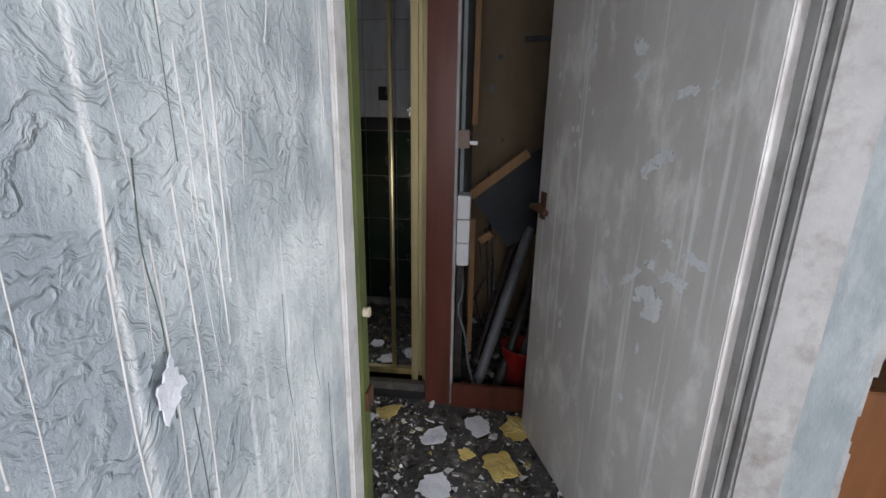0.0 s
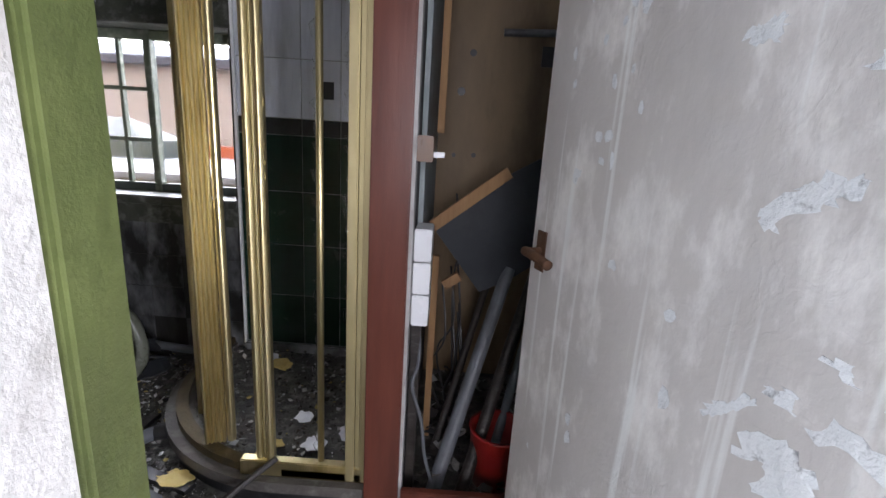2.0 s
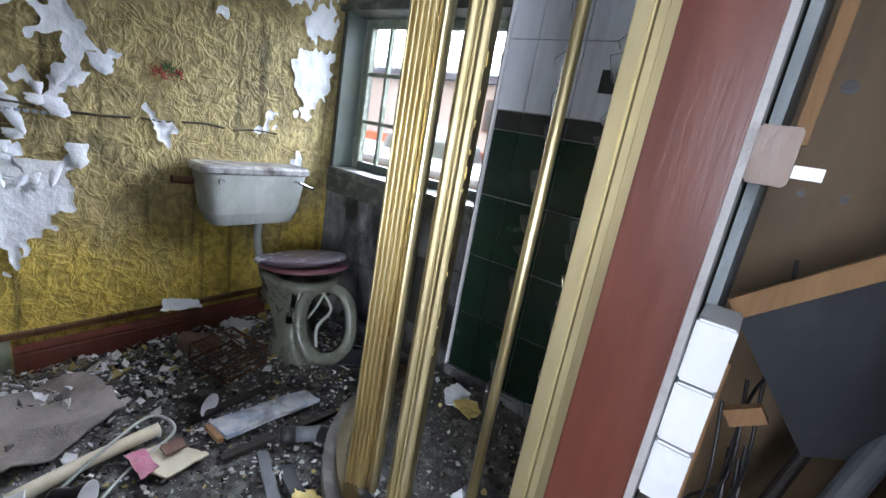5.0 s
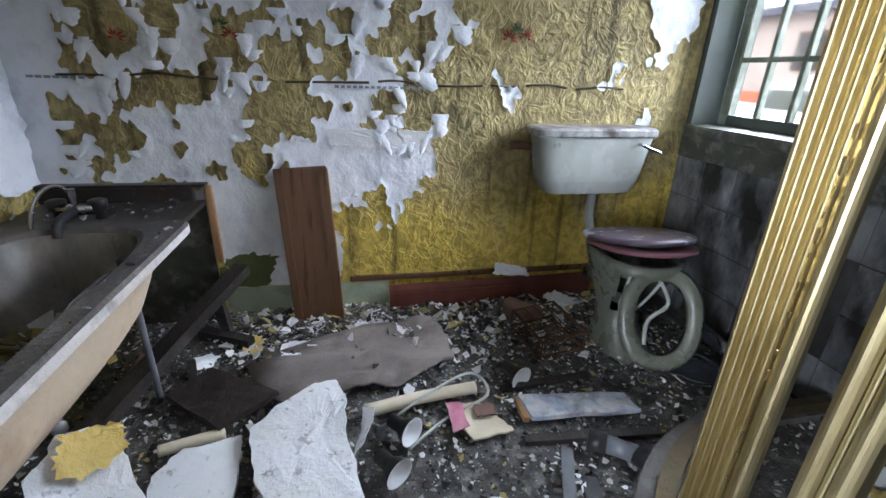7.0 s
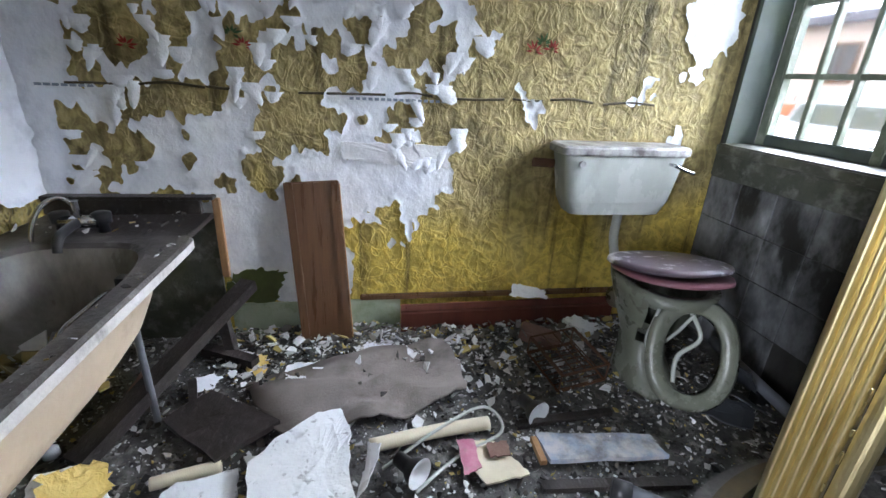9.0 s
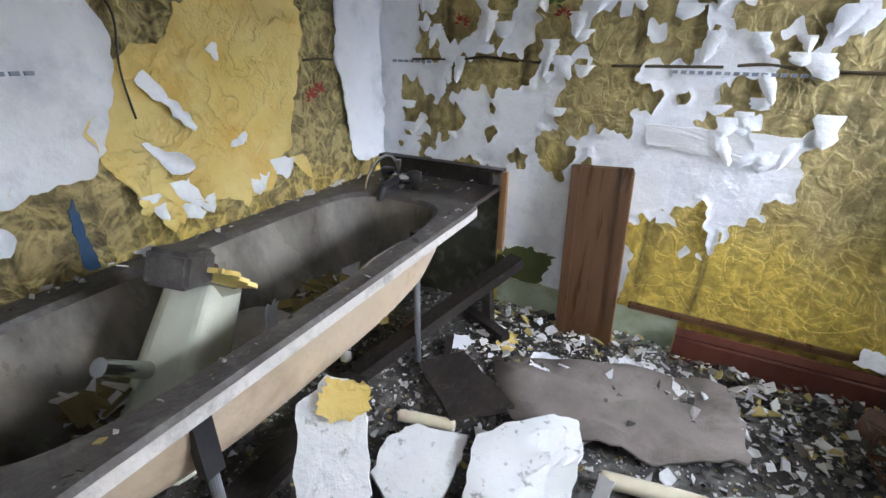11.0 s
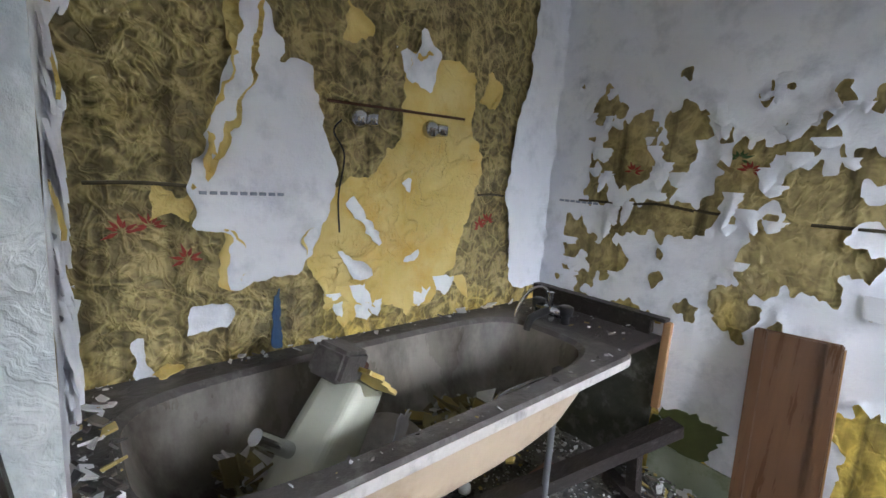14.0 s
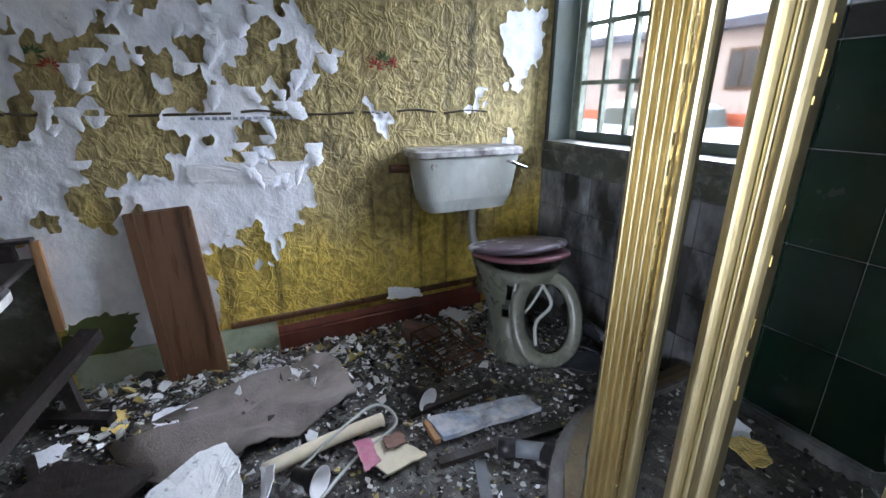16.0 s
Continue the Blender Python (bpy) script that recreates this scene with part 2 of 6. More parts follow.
crinkled(M["yellow_paper"], 6.0, (1.0, 1.0, 1.0), 0.8, 0.012, False)
crinkled(M["hall_paint"], 13.0, (1.0, 0.9, 1.5), 0.7, 0.0035)
M["chip_paint"] = material("chipped_white_paint", (0.5, 0.49, 0.47), (0.68, 0.67, 0.65), 9.0, 0.55, 0.6, 30.0, dirt=(0.27, 0.23, 0.2), dirt_amount=0.35, dirt_scale=10.0)
M["grey_chip"] = material("grey_chipped_paint", (0.27, 0.27, 0.265), (0.4, 0.395, 0.385), 7.0, 0.55, 0.6, 30.0, dirt=(0.16, 0.14, 0.12), dirt_amount=0.35, dirt_scale=12.0)
M["blue_chip"] = material("blue_grey_plaster_end", (0.17, 0.2, 0.21), (0.3, 0.34, 0.35), 8.0, 0.6, 0.8, 30.0, stretch=(1, 1, 0.5), dirt=(0.45, 0.47, 0.47), dirt_amount=0.3, dirt_scale=12.0)
M["green_paint"] = material("mossy_green_paint", (0.06, 0.08, 0.025), (0.13, 0.155, 0.05), 7.0, 0.5, 0.3, 40.0, dirt=(0.06, 0.06, 0.03), dirt_amount=0.3)
M["pale_green"] = material("pale_green_plaster", (0.3, 0.36, 0.24), (0.42, 0.46, 0.36), 6.0, 0.6, 0.3, 40.0, dirt=(0.12, 0.17, 0.04), dirt_amount=0.5, dirt_scale=5.0)
M["window_green"] = material("window_green_paint", (0.1, 0.12, 0.085), (0.2, 0.23, 0.17), 8.0, 0.45, 0.4, 30.0, dirt=(0.4, 0.42, 0.36), dirt_amount=0.25, dirt_scale=16.0)
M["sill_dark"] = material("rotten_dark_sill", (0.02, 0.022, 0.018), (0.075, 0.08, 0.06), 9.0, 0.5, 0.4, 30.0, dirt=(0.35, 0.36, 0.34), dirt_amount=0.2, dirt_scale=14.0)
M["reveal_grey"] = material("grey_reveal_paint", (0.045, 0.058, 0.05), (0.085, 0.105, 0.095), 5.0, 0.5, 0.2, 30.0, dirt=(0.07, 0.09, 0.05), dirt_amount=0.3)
M["dirty_tile_wall"] = material("sooty_tiles", (0.04, 0.04, 0.043), (0.27, 0.28, 0.29), 7.0, 0.5, 0.3, 30.0, stretch=(1, 1, 0.5), dirt=(0.014, 0.014, 0.013), dirt_amount=0.5, dirt_scale=4.0, dirt_edge=(0.42, 0.62), rand=0.3)
M["tile_white"] = material("bluish_glazed_tile", (0.5, 0.53, 0.6), (0.62, 0.65, 0.7), 5.0, 0.22, 0.1, 20.0, stretch=(3, 3, 0.4), dirt=(0.33, 0.34, 0.38), dirt_amount=0.35, rand=0.08)
M["tile_green"] = material("dark_green_glazed_tile", (0.006, 0.02, 0.012), (0.011, 0.032, 0.02), 5.0, 0.25, 0.08, 20.0, dirt=(0.02, 0.025, 0.02), dirt_amount=0.3, rand=0.25)
M["tile_border"] = material("black_border_tile", (0.006, 0.007, 0.006), (0.02, 0.022, 0.02), 30.0, 0.35, 0.9, 50.0)
M["grout"] = material("grey_grout", (0.25, 0.27, 0.26), (0.4, 0.41, 0.4), 12.0, 0.8, 0.3)
M["floor"] = material("black_wet_floor", (0.03, 0.03, 0.03), (0.12, 0.118, 0.11), 11.0, 0.5, 0.9, 70.0, dirt=(0.3, 0.29, 0.27), dirt_amount=0.45, dirt_scale=16.0)
M["gold"] = material("brushed_gold_aluminium", (0.62, 0.52, 0.27), (0.72, 0.63, 0.38), 14.0, 0.4, 0.05, 60.0, metal=1.0, stretch=(1, 1, 0.2), dirt=(0.34, 0.26, 0.1), dirt_amount=0.35, dirt_scale=9.0)
M["gold_dark"] = material("grimy_dark_gold", (0.06, 0.045, 0.022), (0.13, 0.1, 0.05), 16.0, 0.55, 0.3, 60.0, metal=0.6, dirt=(0.05, 0.045, 0.035), dirt_amount=0.45, dirt_scale=14.0)
M["gold_pale"] = material("pale_gold_aluminium", (0.45, 0.385, 0.2), (0.55, 0.48, 0.28), 14.0, 0.5, 0.05, 60.0, metal=0.85, stretch=(1, 1, 0.2), dirt=(0.3, 0.25, 0.14), dirt_amount=0.3)
M["red_wood"] = material("red_brown_varnish", (0.075, 0.021, 0.013), (0.13, 0.04, 0.026), 8.0, 0.35, 0.08, 30.0, stretch=(2, 2, 0.25), dirt=(0.04, 0.02, 0.014), dirt_amount=0.3)
M["brown_wood"] = material("brown_varnished_board", (0.07, 0.034, 0.016), (0.155, 0.08, 0.037), 12.0, 0.32, 0.12, 40.0, stretch=(1, 3, 0.25), dirt=(0.03, 0.016, 0.009), dirt_amount=0.35)
M["raw_wood"] = material("raw_split_timber", (0.28, 0.155, 0.068), (0.4, 0.24, 0.115), 14.0, 0.7, 0.3, 60.0, stretch=(3, 3, 0.3), dirt=(0.2, 0.1, 0.05), dirt_amount=0.3)
M["dark_wood"] = material("wet_dark_timber", (0.012, 0.01, 0.009), (0.042, 0.034, 0.03), 10.0, 0.4, 0.4, 50.0, stretch=(0.6, 2, 2), dirt=(0.2, 0.19, 0.18), dirt_amount=0.14, dirt_scale=26.0, dirt_edge=(0.56, 0.7))
M["ply"] = material("stained_plywood", (0.16, 0.11, 0.06), (0.26, 0.185, 0.105), 5.0, 0.6, 0.15, 40.0, stretch=(1, 1, 0.3), dirt=(0.06, 0.04, 0.025), dirt_amount=0.4)
M["slate"] = material("blue_grey_board", (0.02, 0.023, 0.028), (0.04, 0.045, 0.052), 4.0, 0.55, 0.1, 40.0, dirt=(0.08, 0.085, 0.09), dirt_amount=0.2)
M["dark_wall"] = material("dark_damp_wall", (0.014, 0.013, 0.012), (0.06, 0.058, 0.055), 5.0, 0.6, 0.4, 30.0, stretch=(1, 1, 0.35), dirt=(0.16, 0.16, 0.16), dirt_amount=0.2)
M["door_paint"] = material("smeared_grey_door_paint", (0.47, 0.45, 0.435), (0.64, 0.62, 0.6), 3.0, 0.42, 0.16, 30.0, stretch=(1.2, 1.2, 0.6), dirt=(0.88, 0.87, 0.85), dirt_amount=0.32, dirt_scale=6.0, dirt_edge=(0.52, 0.66))
crinkled(M["door_paint"], 9.0, (1.0, 1.0, 0.7), 0.12, 0.004)
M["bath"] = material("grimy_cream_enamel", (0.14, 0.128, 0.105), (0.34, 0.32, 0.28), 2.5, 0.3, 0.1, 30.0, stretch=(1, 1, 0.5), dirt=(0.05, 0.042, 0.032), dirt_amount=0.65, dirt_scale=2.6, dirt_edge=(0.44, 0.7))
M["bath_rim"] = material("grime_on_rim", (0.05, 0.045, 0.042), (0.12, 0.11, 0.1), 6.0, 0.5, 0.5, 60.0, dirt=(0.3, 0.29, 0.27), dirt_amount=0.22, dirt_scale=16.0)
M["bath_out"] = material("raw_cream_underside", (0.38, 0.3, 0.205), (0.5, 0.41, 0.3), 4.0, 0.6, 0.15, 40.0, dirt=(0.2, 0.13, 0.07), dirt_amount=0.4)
M["bath_lip"] = material("worn_rim_edge", (0.4, 0.38, 0.36), (0.6, 0.58, 0.55), 18.0, 0.5, 0.3, 60.0, dirt=(0.12, 0.11, 0.1), dirt_amount=0.4, dirt_scale=12.0)
M["ceramic"] = material("mouldy_white_ceramic", (0.34, 0.365, 0.34), (0.47, 0.49, 0.46), 4.0, 0.28, 0.06, 30.0, stretch=(1, 1, 0.6), dirt=(0.2, 0.21, 0.16), dirt_amount=0.35)
M["ceramic_lid"] = material("sooty_lid", (0.08, 0.072, 0.07), (0.4, 0.4, 0.39), 9.0, 0.4, 0.2, 40.0, sharp=0.1)
M["pan"] = material("algae_green_ceramic", (0.085, 0.092, 0.07), (0.19, 0.2, 0.16), 6.0, 0.3, 0.2, 40.0, dirt=(0.05, 0.055, 0.035), dirt_amount=0.4, dirt_scale=6.0)
M["seat"] = material("purple_plastic_seat", (0.04, 0.03, 0.04), (0.09, 0.068, 0.088), 7.0, 0.4, 0.15, 30.0, dirt=(0.6, 0.6, 0.62), dirt_amount=0.45, dirt_scale=9.0, dirt_edge=(0.54, 0.62))
M["seat_ring"] = material("maroon_seat_edge", (0.13, 0.05, 0.065), (0.22, 0.1, 0.12), 8.0, 0.35, 0.1, 30.0, dirt=(0.1, 0.08, 0.08), dirt_amount=0.3)
M["chrome"] = material("tarnished_chrome", (0.45, 0.46, 0.48), (0.62, 0.63, 0.65), 18.0, 0.18, 0.05, 60.0, metal=1.0)
M["rust"] = material("rusted_iron", (0.06, 0.032, 0.02), (0.15, 0.07, 0.035), 18.0, 0.75, 0.4, 70.0, metal=0.3)
M["black"] = material("black_plastic", (0.012, 0.012, 0.013), (0.03, 0.03, 0.032), 12.0, 0.4, 0.1)
M["grey_pipe"] = material("grey_plastic_pipe", (0.1, 0.11, 0.12), (0.17, 0.18, 0.2), 8.0, 0.45, 0.1, dirt=(0.04, 0.04, 0.04), dirt_amount=0.4)
M["cream"] = material("cream_plastic", (0.55, 0.5, 0.36), (0.66, 0.61, 0.47), 8.0, 0.5, 0.1, dirt=(0.3, 0.25, 0.15), dirt_amount=0.3)
M["pistachio"] = material("pistachio_ceramic", (0.5, 0.52, 0.42), (0.58, 0.6, 0.5), 5.0, 0.25, 0.05, dirt=(0.3, 0.3, 0.24), dirt_amount=0.25)
M["cloth"] = material("sodden_brown_carpet", (0.17, 0.15, 0.135), (0.29, 0.26, 0.24), 5.0, 0.9, 0.7, 120.0, dirt=(0.09, 0.075, 0.065), dirt_amount=0.4, dirt_scale=4.0)
M["slab"] = material("painted_plaster_slab", (0.66, 0.69, 0.71), (0.78, 0.8, 0.81), 6.0, 0.7, 0.5, 45.0, dirt=(0.25, 0.26, 0.27), dirt_amount=0.45, dirt_scale=26.0, dirt_edge=(0.58, 0.68))
M["pink"] = material("pink_card", (0.42, 0.09, 0.19), (0.55, 0.3, 0.36), 22.0, 0.6, 0.1, dirt=(0.3, 0.27, 0.22), dirt_amount=0.4, dirt_scale=14.0)
M["card"] = material("muddy_printed_card", (0.3, 0.36, 0.46), (0.5, 0.5, 0.5), 16.0, 0.5, 0.2, 50.0, dirt=(0.1, 0.09, 0.08), dirt_amount=0.5, dirt_scale=9.0, sharp=0.1)
M["brick"] = material("dirty_red_brick", (0.16, 0.09, 0.07), (0.26, 0.16, 0.13), 12.0, 0.85, 0.6, 60.0)
M["white_tile"] = material("white_box_tile", (0.66, 0.68, 0.7), (0.74, 0.75, 0.77), 6.0, 0.3, 0.05)
M["red_plastic"] = material("red_plastic_tub", (0.2, 0.012, 0.01), (0.3, 0.02, 0.016), 8.0, 0.4, 0.1)
M["blue"] = material("blue_paint_smear", (0.012, 0.045, 0.11), (0.03, 0.08, 0.17), 18.0, 0.5, 0.3)
M["red_print"] = material("red_printed_flower", (0.24, 0.025, 0.015), (0.36, 0.05, 0.03), 30.0, 0.6, 0.3)
M["green_print"] = material("green_printed_leaf", (0.03, 0.08, 0.02), (0.06, 0.13, 0.035), 30.0, 0.6, 0.3)
M["border_line"] = material("dark_seam_of_border", (0.03, 0.024, 0.012), (0.09, 0.07, 0.03), 30.0, 0.6, 0.4)
M["blue_border"] = material("faded_blue_print", (0.2, 0.24, 0.32), (0.32, 0.36, 0.42), 40.0, 0.7, 0.1)
M["flake"] = island_tint(material("flaked_paint_debris", (0.75, 0.75, 0.75), (1.0, 1.0, 1.0), 30.0, 0.7, 0.2), [(0.7, 0.72, 0.73), (0.05, 0.048, 0.045), (0.5, 0.5, 0.49), (0.11, 0.1, 0.085), (0.45, 0.36, 0.13), (0.72, 0.73, 0.74), (0.06, 0.055, 0.05), (0.2, 0.18, 0.15), (0.6, 0.6, 0.58), (0.16, 0.15, 0.14)])
M["flake_dark"] = island_tint(material("dark_rubble", (0.7, 0.7, 0.7), (1.0, 1.0, 1.0), 30.0, 0.8, 0.3), [(0.04, 0.037, 0.035), (0.09, 0.085, 0.08), (0.025, 0.025, 0.024), (0.2, 0.19, 0.18), (0.06, 0.05, 0.04), (0.5, 0.5, 0.49)])
M["flake_bath"] = island_tint(material("ochre_scraps", (0.7, 0.7, 0.7), (1.0, 1.0, 1.0), 30.0, 0.8, 0.3), [(0.34, 0.27, 0.09), (0.16, 0.13, 0.045), (0.62, 0.62, 0.6), (0.2, 0.17, 0.07), (0.35, 0.36, 0.33), (0.08, 0.07, 0.03)])
M["render"] = material("cream_render", (0.44, 0.4, 0.37), (0.52, 0.48, 0.45), 1.5, 0.85, 0.2, 6.0)
M["far_glass"] = material("dark_far_glass", (0.03, 0.035, 0.045), (0.07, 0.08, 0.09), 1.0, 0.15, 0.0)
M["roof"] = material("blue_grey_roof", (0.09, 0.1, 0.14), (0.15, 0.16, 0.2), 2.0, 0.7, 0.3, 8.0)
M["flat_roof"] = material("wet_flat_roof", (0.2, 0.21, 0.22), (0.32, 0.33, 0.34), 1.0, 0.5, 0.2, 6.0)
M["orange"] = material("orange_fascia", (0.45, 0.1, 0.04), (0.55, 0.14, 0.06), 2.0, 0.6, 0.1)
M["bark"] = material("grey_bark", (0.08, 0.065, 0.055), (0.14, 0.115, 0.1), 9.0, 0.9, 0.4)
M["ground"] = material("yard_ground", (0.07, 0.07, 0.065), (0.13, 0.13, 0.12), 1.0, 0.9, 0.3, 8.0)
M["hall_brown"] = material("orange_brown_panel", (0.13, 0.05, 0.018), (0.22, 0.09, 0.032), 8.0, 0.4, 0.1, 30.0, stretch=(2, 2, 0.3))


def glass(name, rough=0.05):
    m = bpy.data.materials.new(name)
    m.use_nodes = True
    b = m.node_tree.nodes["Principled BSDF"]
    b.inputs["Base Color"].default_value = (0.95, 0.97, 0.96, 1)
    b.inputs["Transmission Weight"].default_value = 1.0
    b.inputs["Roughness"].default_value = rough
    b.inputs["IOR"].default_value = 1.45
    return m


M["glass"] = glass("old_window_glass")
M["broken_glass"] = glass("broken_shower_glass", 0.15)

# ---- mesh helpers ----


def link(name, bm, mat, smooth=False, bevel=0.0):
    me = bpy.data.meshes.new(name)
    if bevel:
        bmesh.ops.bevel(bm, geom=bm.edges[:], offset=bevel, segments=2, affect="EDGES", clamp_overlap=True)
    bmesh.ops.recalc_face_normals(bm, faces=bm.faces)
    if smooth:
        for f in bm.faces:
            f.smooth = True
    bm.to_mesh(me)
    bm.free()
    me.materials.append(M[mat] if isinstance(mat, str) else mat)
    return new(name, me)


def part(name, bm, mat, parent, label="", smooth=False, bevel=0.0):
    ob = link(name, bm, mat, smooth, bevel)
    ob.parent = parent
    ob.matrix_parent_inverse = parent.matrix_world.inverted()
    if label:
        ob["label"] = label
    return ob


def thing(name, label, category, at=(0, 0, 0), group="", kind=""):
    e = new(name)
    e.location = at
    e.empty_display_size = 0.05
    bpy.context.view_layer.update()
    return tagged(e, label, category, group, kind)


def single(name, bm, mat, label, category, smooth=False, bevel=0.0, group="", kind=""):
    return tagged(link(name, bm, mat, smooth, bevel), label, category, group, kind)


def box(x0, y0, z0, x1, y1, z1, m=None, bm=None):
    bm = bm or bmesh.new()
    t = Matrix.Translation(((x0 + x1) / 2, (y0 + y1) / 2, (z0 + z1) / 2)) @ Matrix.Diagonal((abs(x1 - x0), abs(y1 - y0), abs(z1 - z0), 1))
    bmesh.ops.create_cube(bm, size=1, matrix=(m @ t) if m else t)
    return bm


def rod(a, b, r0, r1=None, n=12, bm=None, caps=True):
    bm = bm or bmesh.new()
    a, b = Vector(a), Vector(b)
    q = (b - a).to_track_quat("Z", "Y").to_matrix().to_4x4()
    bmesh.ops.create_cone(bm, cap_ends=caps, segments=n, radius1=r0, radius2=r0 if r1 is None else r1, depth=(b - a).length, matrix=Matrix.Translation((a + b) / 2) @ q)
    return bm


def tube(points, r, n=8, bm=None, closed=False):
    """A round tube along a smooth line through the points."""
    bm = bm or bmesh.new()
    pts = [Vector(p) for p in points]
    if len(pts) > 2:
        fine = []
        k = len(pts)
        for i in range(k if closed else k - 1):
            p0, p1, p2, p3 = (pts[(i + j) % k] if closed else pts[min(max(i + j, 0), k - 1)] for j in (-1, 0, 1, 2))
            for s in range(6):
                t = s / 6
                fine.append(0.5 * ((2 * p1) + (p2 - p0) * t + (2 * p0 - 5 * p1 + 4 * p2 - p3) * t * t + (3 * p1 - p0 - 3 * p2 + p3) * t ** 3))
        pts = fine if closed else fine + [pts[-1]]
    rings = []
    for i, p in enumerate(pts):
        a = pts[(i - 1) % len(pts)] if closed or i else p
        b = pts[(i + 1) % len(pts)] if closed or i < len(pts) - 1 else p
        d = (b - a).normalized()
        u = d.cross(Vector((0.31, 0.17, 0.93))).normalized()
        v = d.cross(u)
        rings.append([bm.verts.new(p + r * (math.cos(q) * u + math.sin(q) * v)) for q in [2 * math.pi * j / n for j in range(n)]])
    for i in range(len(rings) if closed else len(rings) - 1):
        a, b = rings[i], rings[(i + 1) % len(rings)]
        for j in range(n):
            bm.faces.new((a[j], a[(j + 1) % n], b[(j + 1) % n], b[j]))
    if not closed:
        bm.faces.new(rings[0])
        bm.faces.new(rings[-1])
    return bm


def loft(rings, n=40, cap0=False, cap1=False, bm=None):
    """Rings (cx, cy, z, a, b, e): superellipses joined one to the next."""
    bm = bm or bmesh.new()
    rows = []
    for cx, cy, z, a, b, e in rings:
        row = []
        for j in range(n):
            t = 2 * math.pi * j / n
            c, s = math.cos(t), math.sin(t)
            row.append(bm.verts.new((cx + a * math.copysign(abs(c) ** (2 / e), c), cy + b * math.copysign(abs(s) ** (2 / e), s), z)))
        rows.append(row)
    for p, q in zip(rows, rows[1:]):
        for j in range(n):
            bm.faces.new((p[j], p[(j + 1) % n], q[(j + 1) % n], q[j]))
    if cap0:
        bm.faces.new(rows[0])
    if cap1:
        bm.faces.new(rows[-1])
    return bm


def ragged(points, thick, seed, jag=0.012, lift=0.0, steps=9):
    """A flat torn piece with an uneven outline and a little warp, lying in x, y."""
    rnd = random.Random(seed)
    line = []
    for i, p in enumerate(points):
        q = points[(i + 1) % len(points)]
        for s in range(steps):
            t = s / steps
            line.append((p[0] + (q[0] - p[0]) * t + rnd.uniform(-jag, jag), p[1] + (q[1] - p[1]) * t + rnd.uniform(-jag, jag)))
    cx, cy = sum(p[0] for p in line) / len(line), sum(p[1] for p in line) / len(line)
    bm = bmesh.new()
    rows = []
    for top in (1, 0):
        for k in (1.0, 0.66, 0.33):
            row = []
            for x, y in line:
                X, Y = cx + (x - cx) * k, cy + (y - cy) * k
                z = lift * (0.5 + noise.noise(Vector((X * 5, Y * 5, seed)))) + 0.004 * noise.noise(Vector((X * 18, Y * 18, seed)))
                row.append(bm.verts.new((X, Y, z + thick * top)))
            rows.append(row)
    k = len(line)

    def band(a, b):
        for j in range(k):
            bm.faces.new((a[j], a[(j + 1) % k], b[(j + 1) % k], b[j]))

    band(rows[0], rows[1])
    band(rows[1], rows[2])
    bm.faces.new(rows[2])
    band(rows[3], rows[4])
    band(rows[4], rows[5])
    bm.faces.new(rows[5])
    band(rows[0], rows[3])
    return bm


def inside(poly, x, y):
    """Signed distance to a polygon, positive inside."""
    d, c = 1e9, False
    for (ax, ay), (bx, by) in zip(poly, poly[1:] + poly[:1]):
        ex, ey = bx - ax, by - ay
        t = max(0, min(1, ((x - ax) * ex + (y - ay) * ey) / (ex * ex + ey * ey + 1e-12)))
        d = min(d, math.hypot(x - ax - t * ex, y - ay - t * ey))
        if (ay > y) != (by > y) and x < (bx - ax) * (y - ay) / (by - ay) + ax:
            c = not c
    return d if c else -d


def torn_layer(name, m, u0, u1, v0, v1, field, step, mat, curl=0.02, base=0.003, seed=0.0, parent=None, label=""):
    """A skin of torn paper on a wall, cut along field = 0, its free edges curling out. m maps (u, v, out) to the world."""
    nu, nv = int((u1 - u0) / step) + 1, int((v1 - v0) / step) + 1
    f = [[field(u0 + i * step, v0 + j * step) for j in range(nv)] for i in range(nu)]
    verts, faces, index = [], [], {}

    def out(u, v, d):
        e = max(0.0, 1 - d / 0.026)
        k = max(0.0, noise.noise(Vector((u * 7, v * 7, seed + 3))) + 0.35)
        return base + 0.004 * (noise.noise(Vector((u * 14, v * 14, seed))) + 0.5) + curl * e * e * k

    def vert(key, u, v, d):
        if key not in index:
            index[key] = len(verts)
            verts.append(m @ Vector((u, v, out(u, v, d))))
        return index[key]

    for i in range(nu - 1):
        for j in range(nv - 1):
            cs = [(i, j), (i + 1, j), (i + 1, j + 1), (i, j + 1)]
            vals = [f[a][b] for a, b in cs]
            if max(vals) <= 0:
                continue
            poly = []
            for k in range(4):
                (a, b), (c, d) = cs[k], cs[(k + 1) % 4]
                p, q = vals[k], vals[(k + 1) % 4]
                if p > 0:
                    poly.append(vert((a, b), u0 + a * step, v0 + b * step, p))
                if (p > 0) != (q > 0):
                    t = p / (p - q)
                    key = tuple(sorted(((a, b), (c, d))))
                    poly.append(vert(key, u0 + (a + (c - a) * t) * step, v0 + (b + (d - b) * t) * step, 0.0))
            if len(poly) > 2:
                faces.append(poly)
    me = bpy.data.meshes.new(name)
    me.from_pydata([tuple(v) for v in verts], [], faces)
    me.materials.append(M[mat])
    for p in me.polygons:
        p.use_smooth = True
    ob = new(name, me)
    if parent:
        ob.parent = parent
        if label:
            ob["label"] = label
    return ob


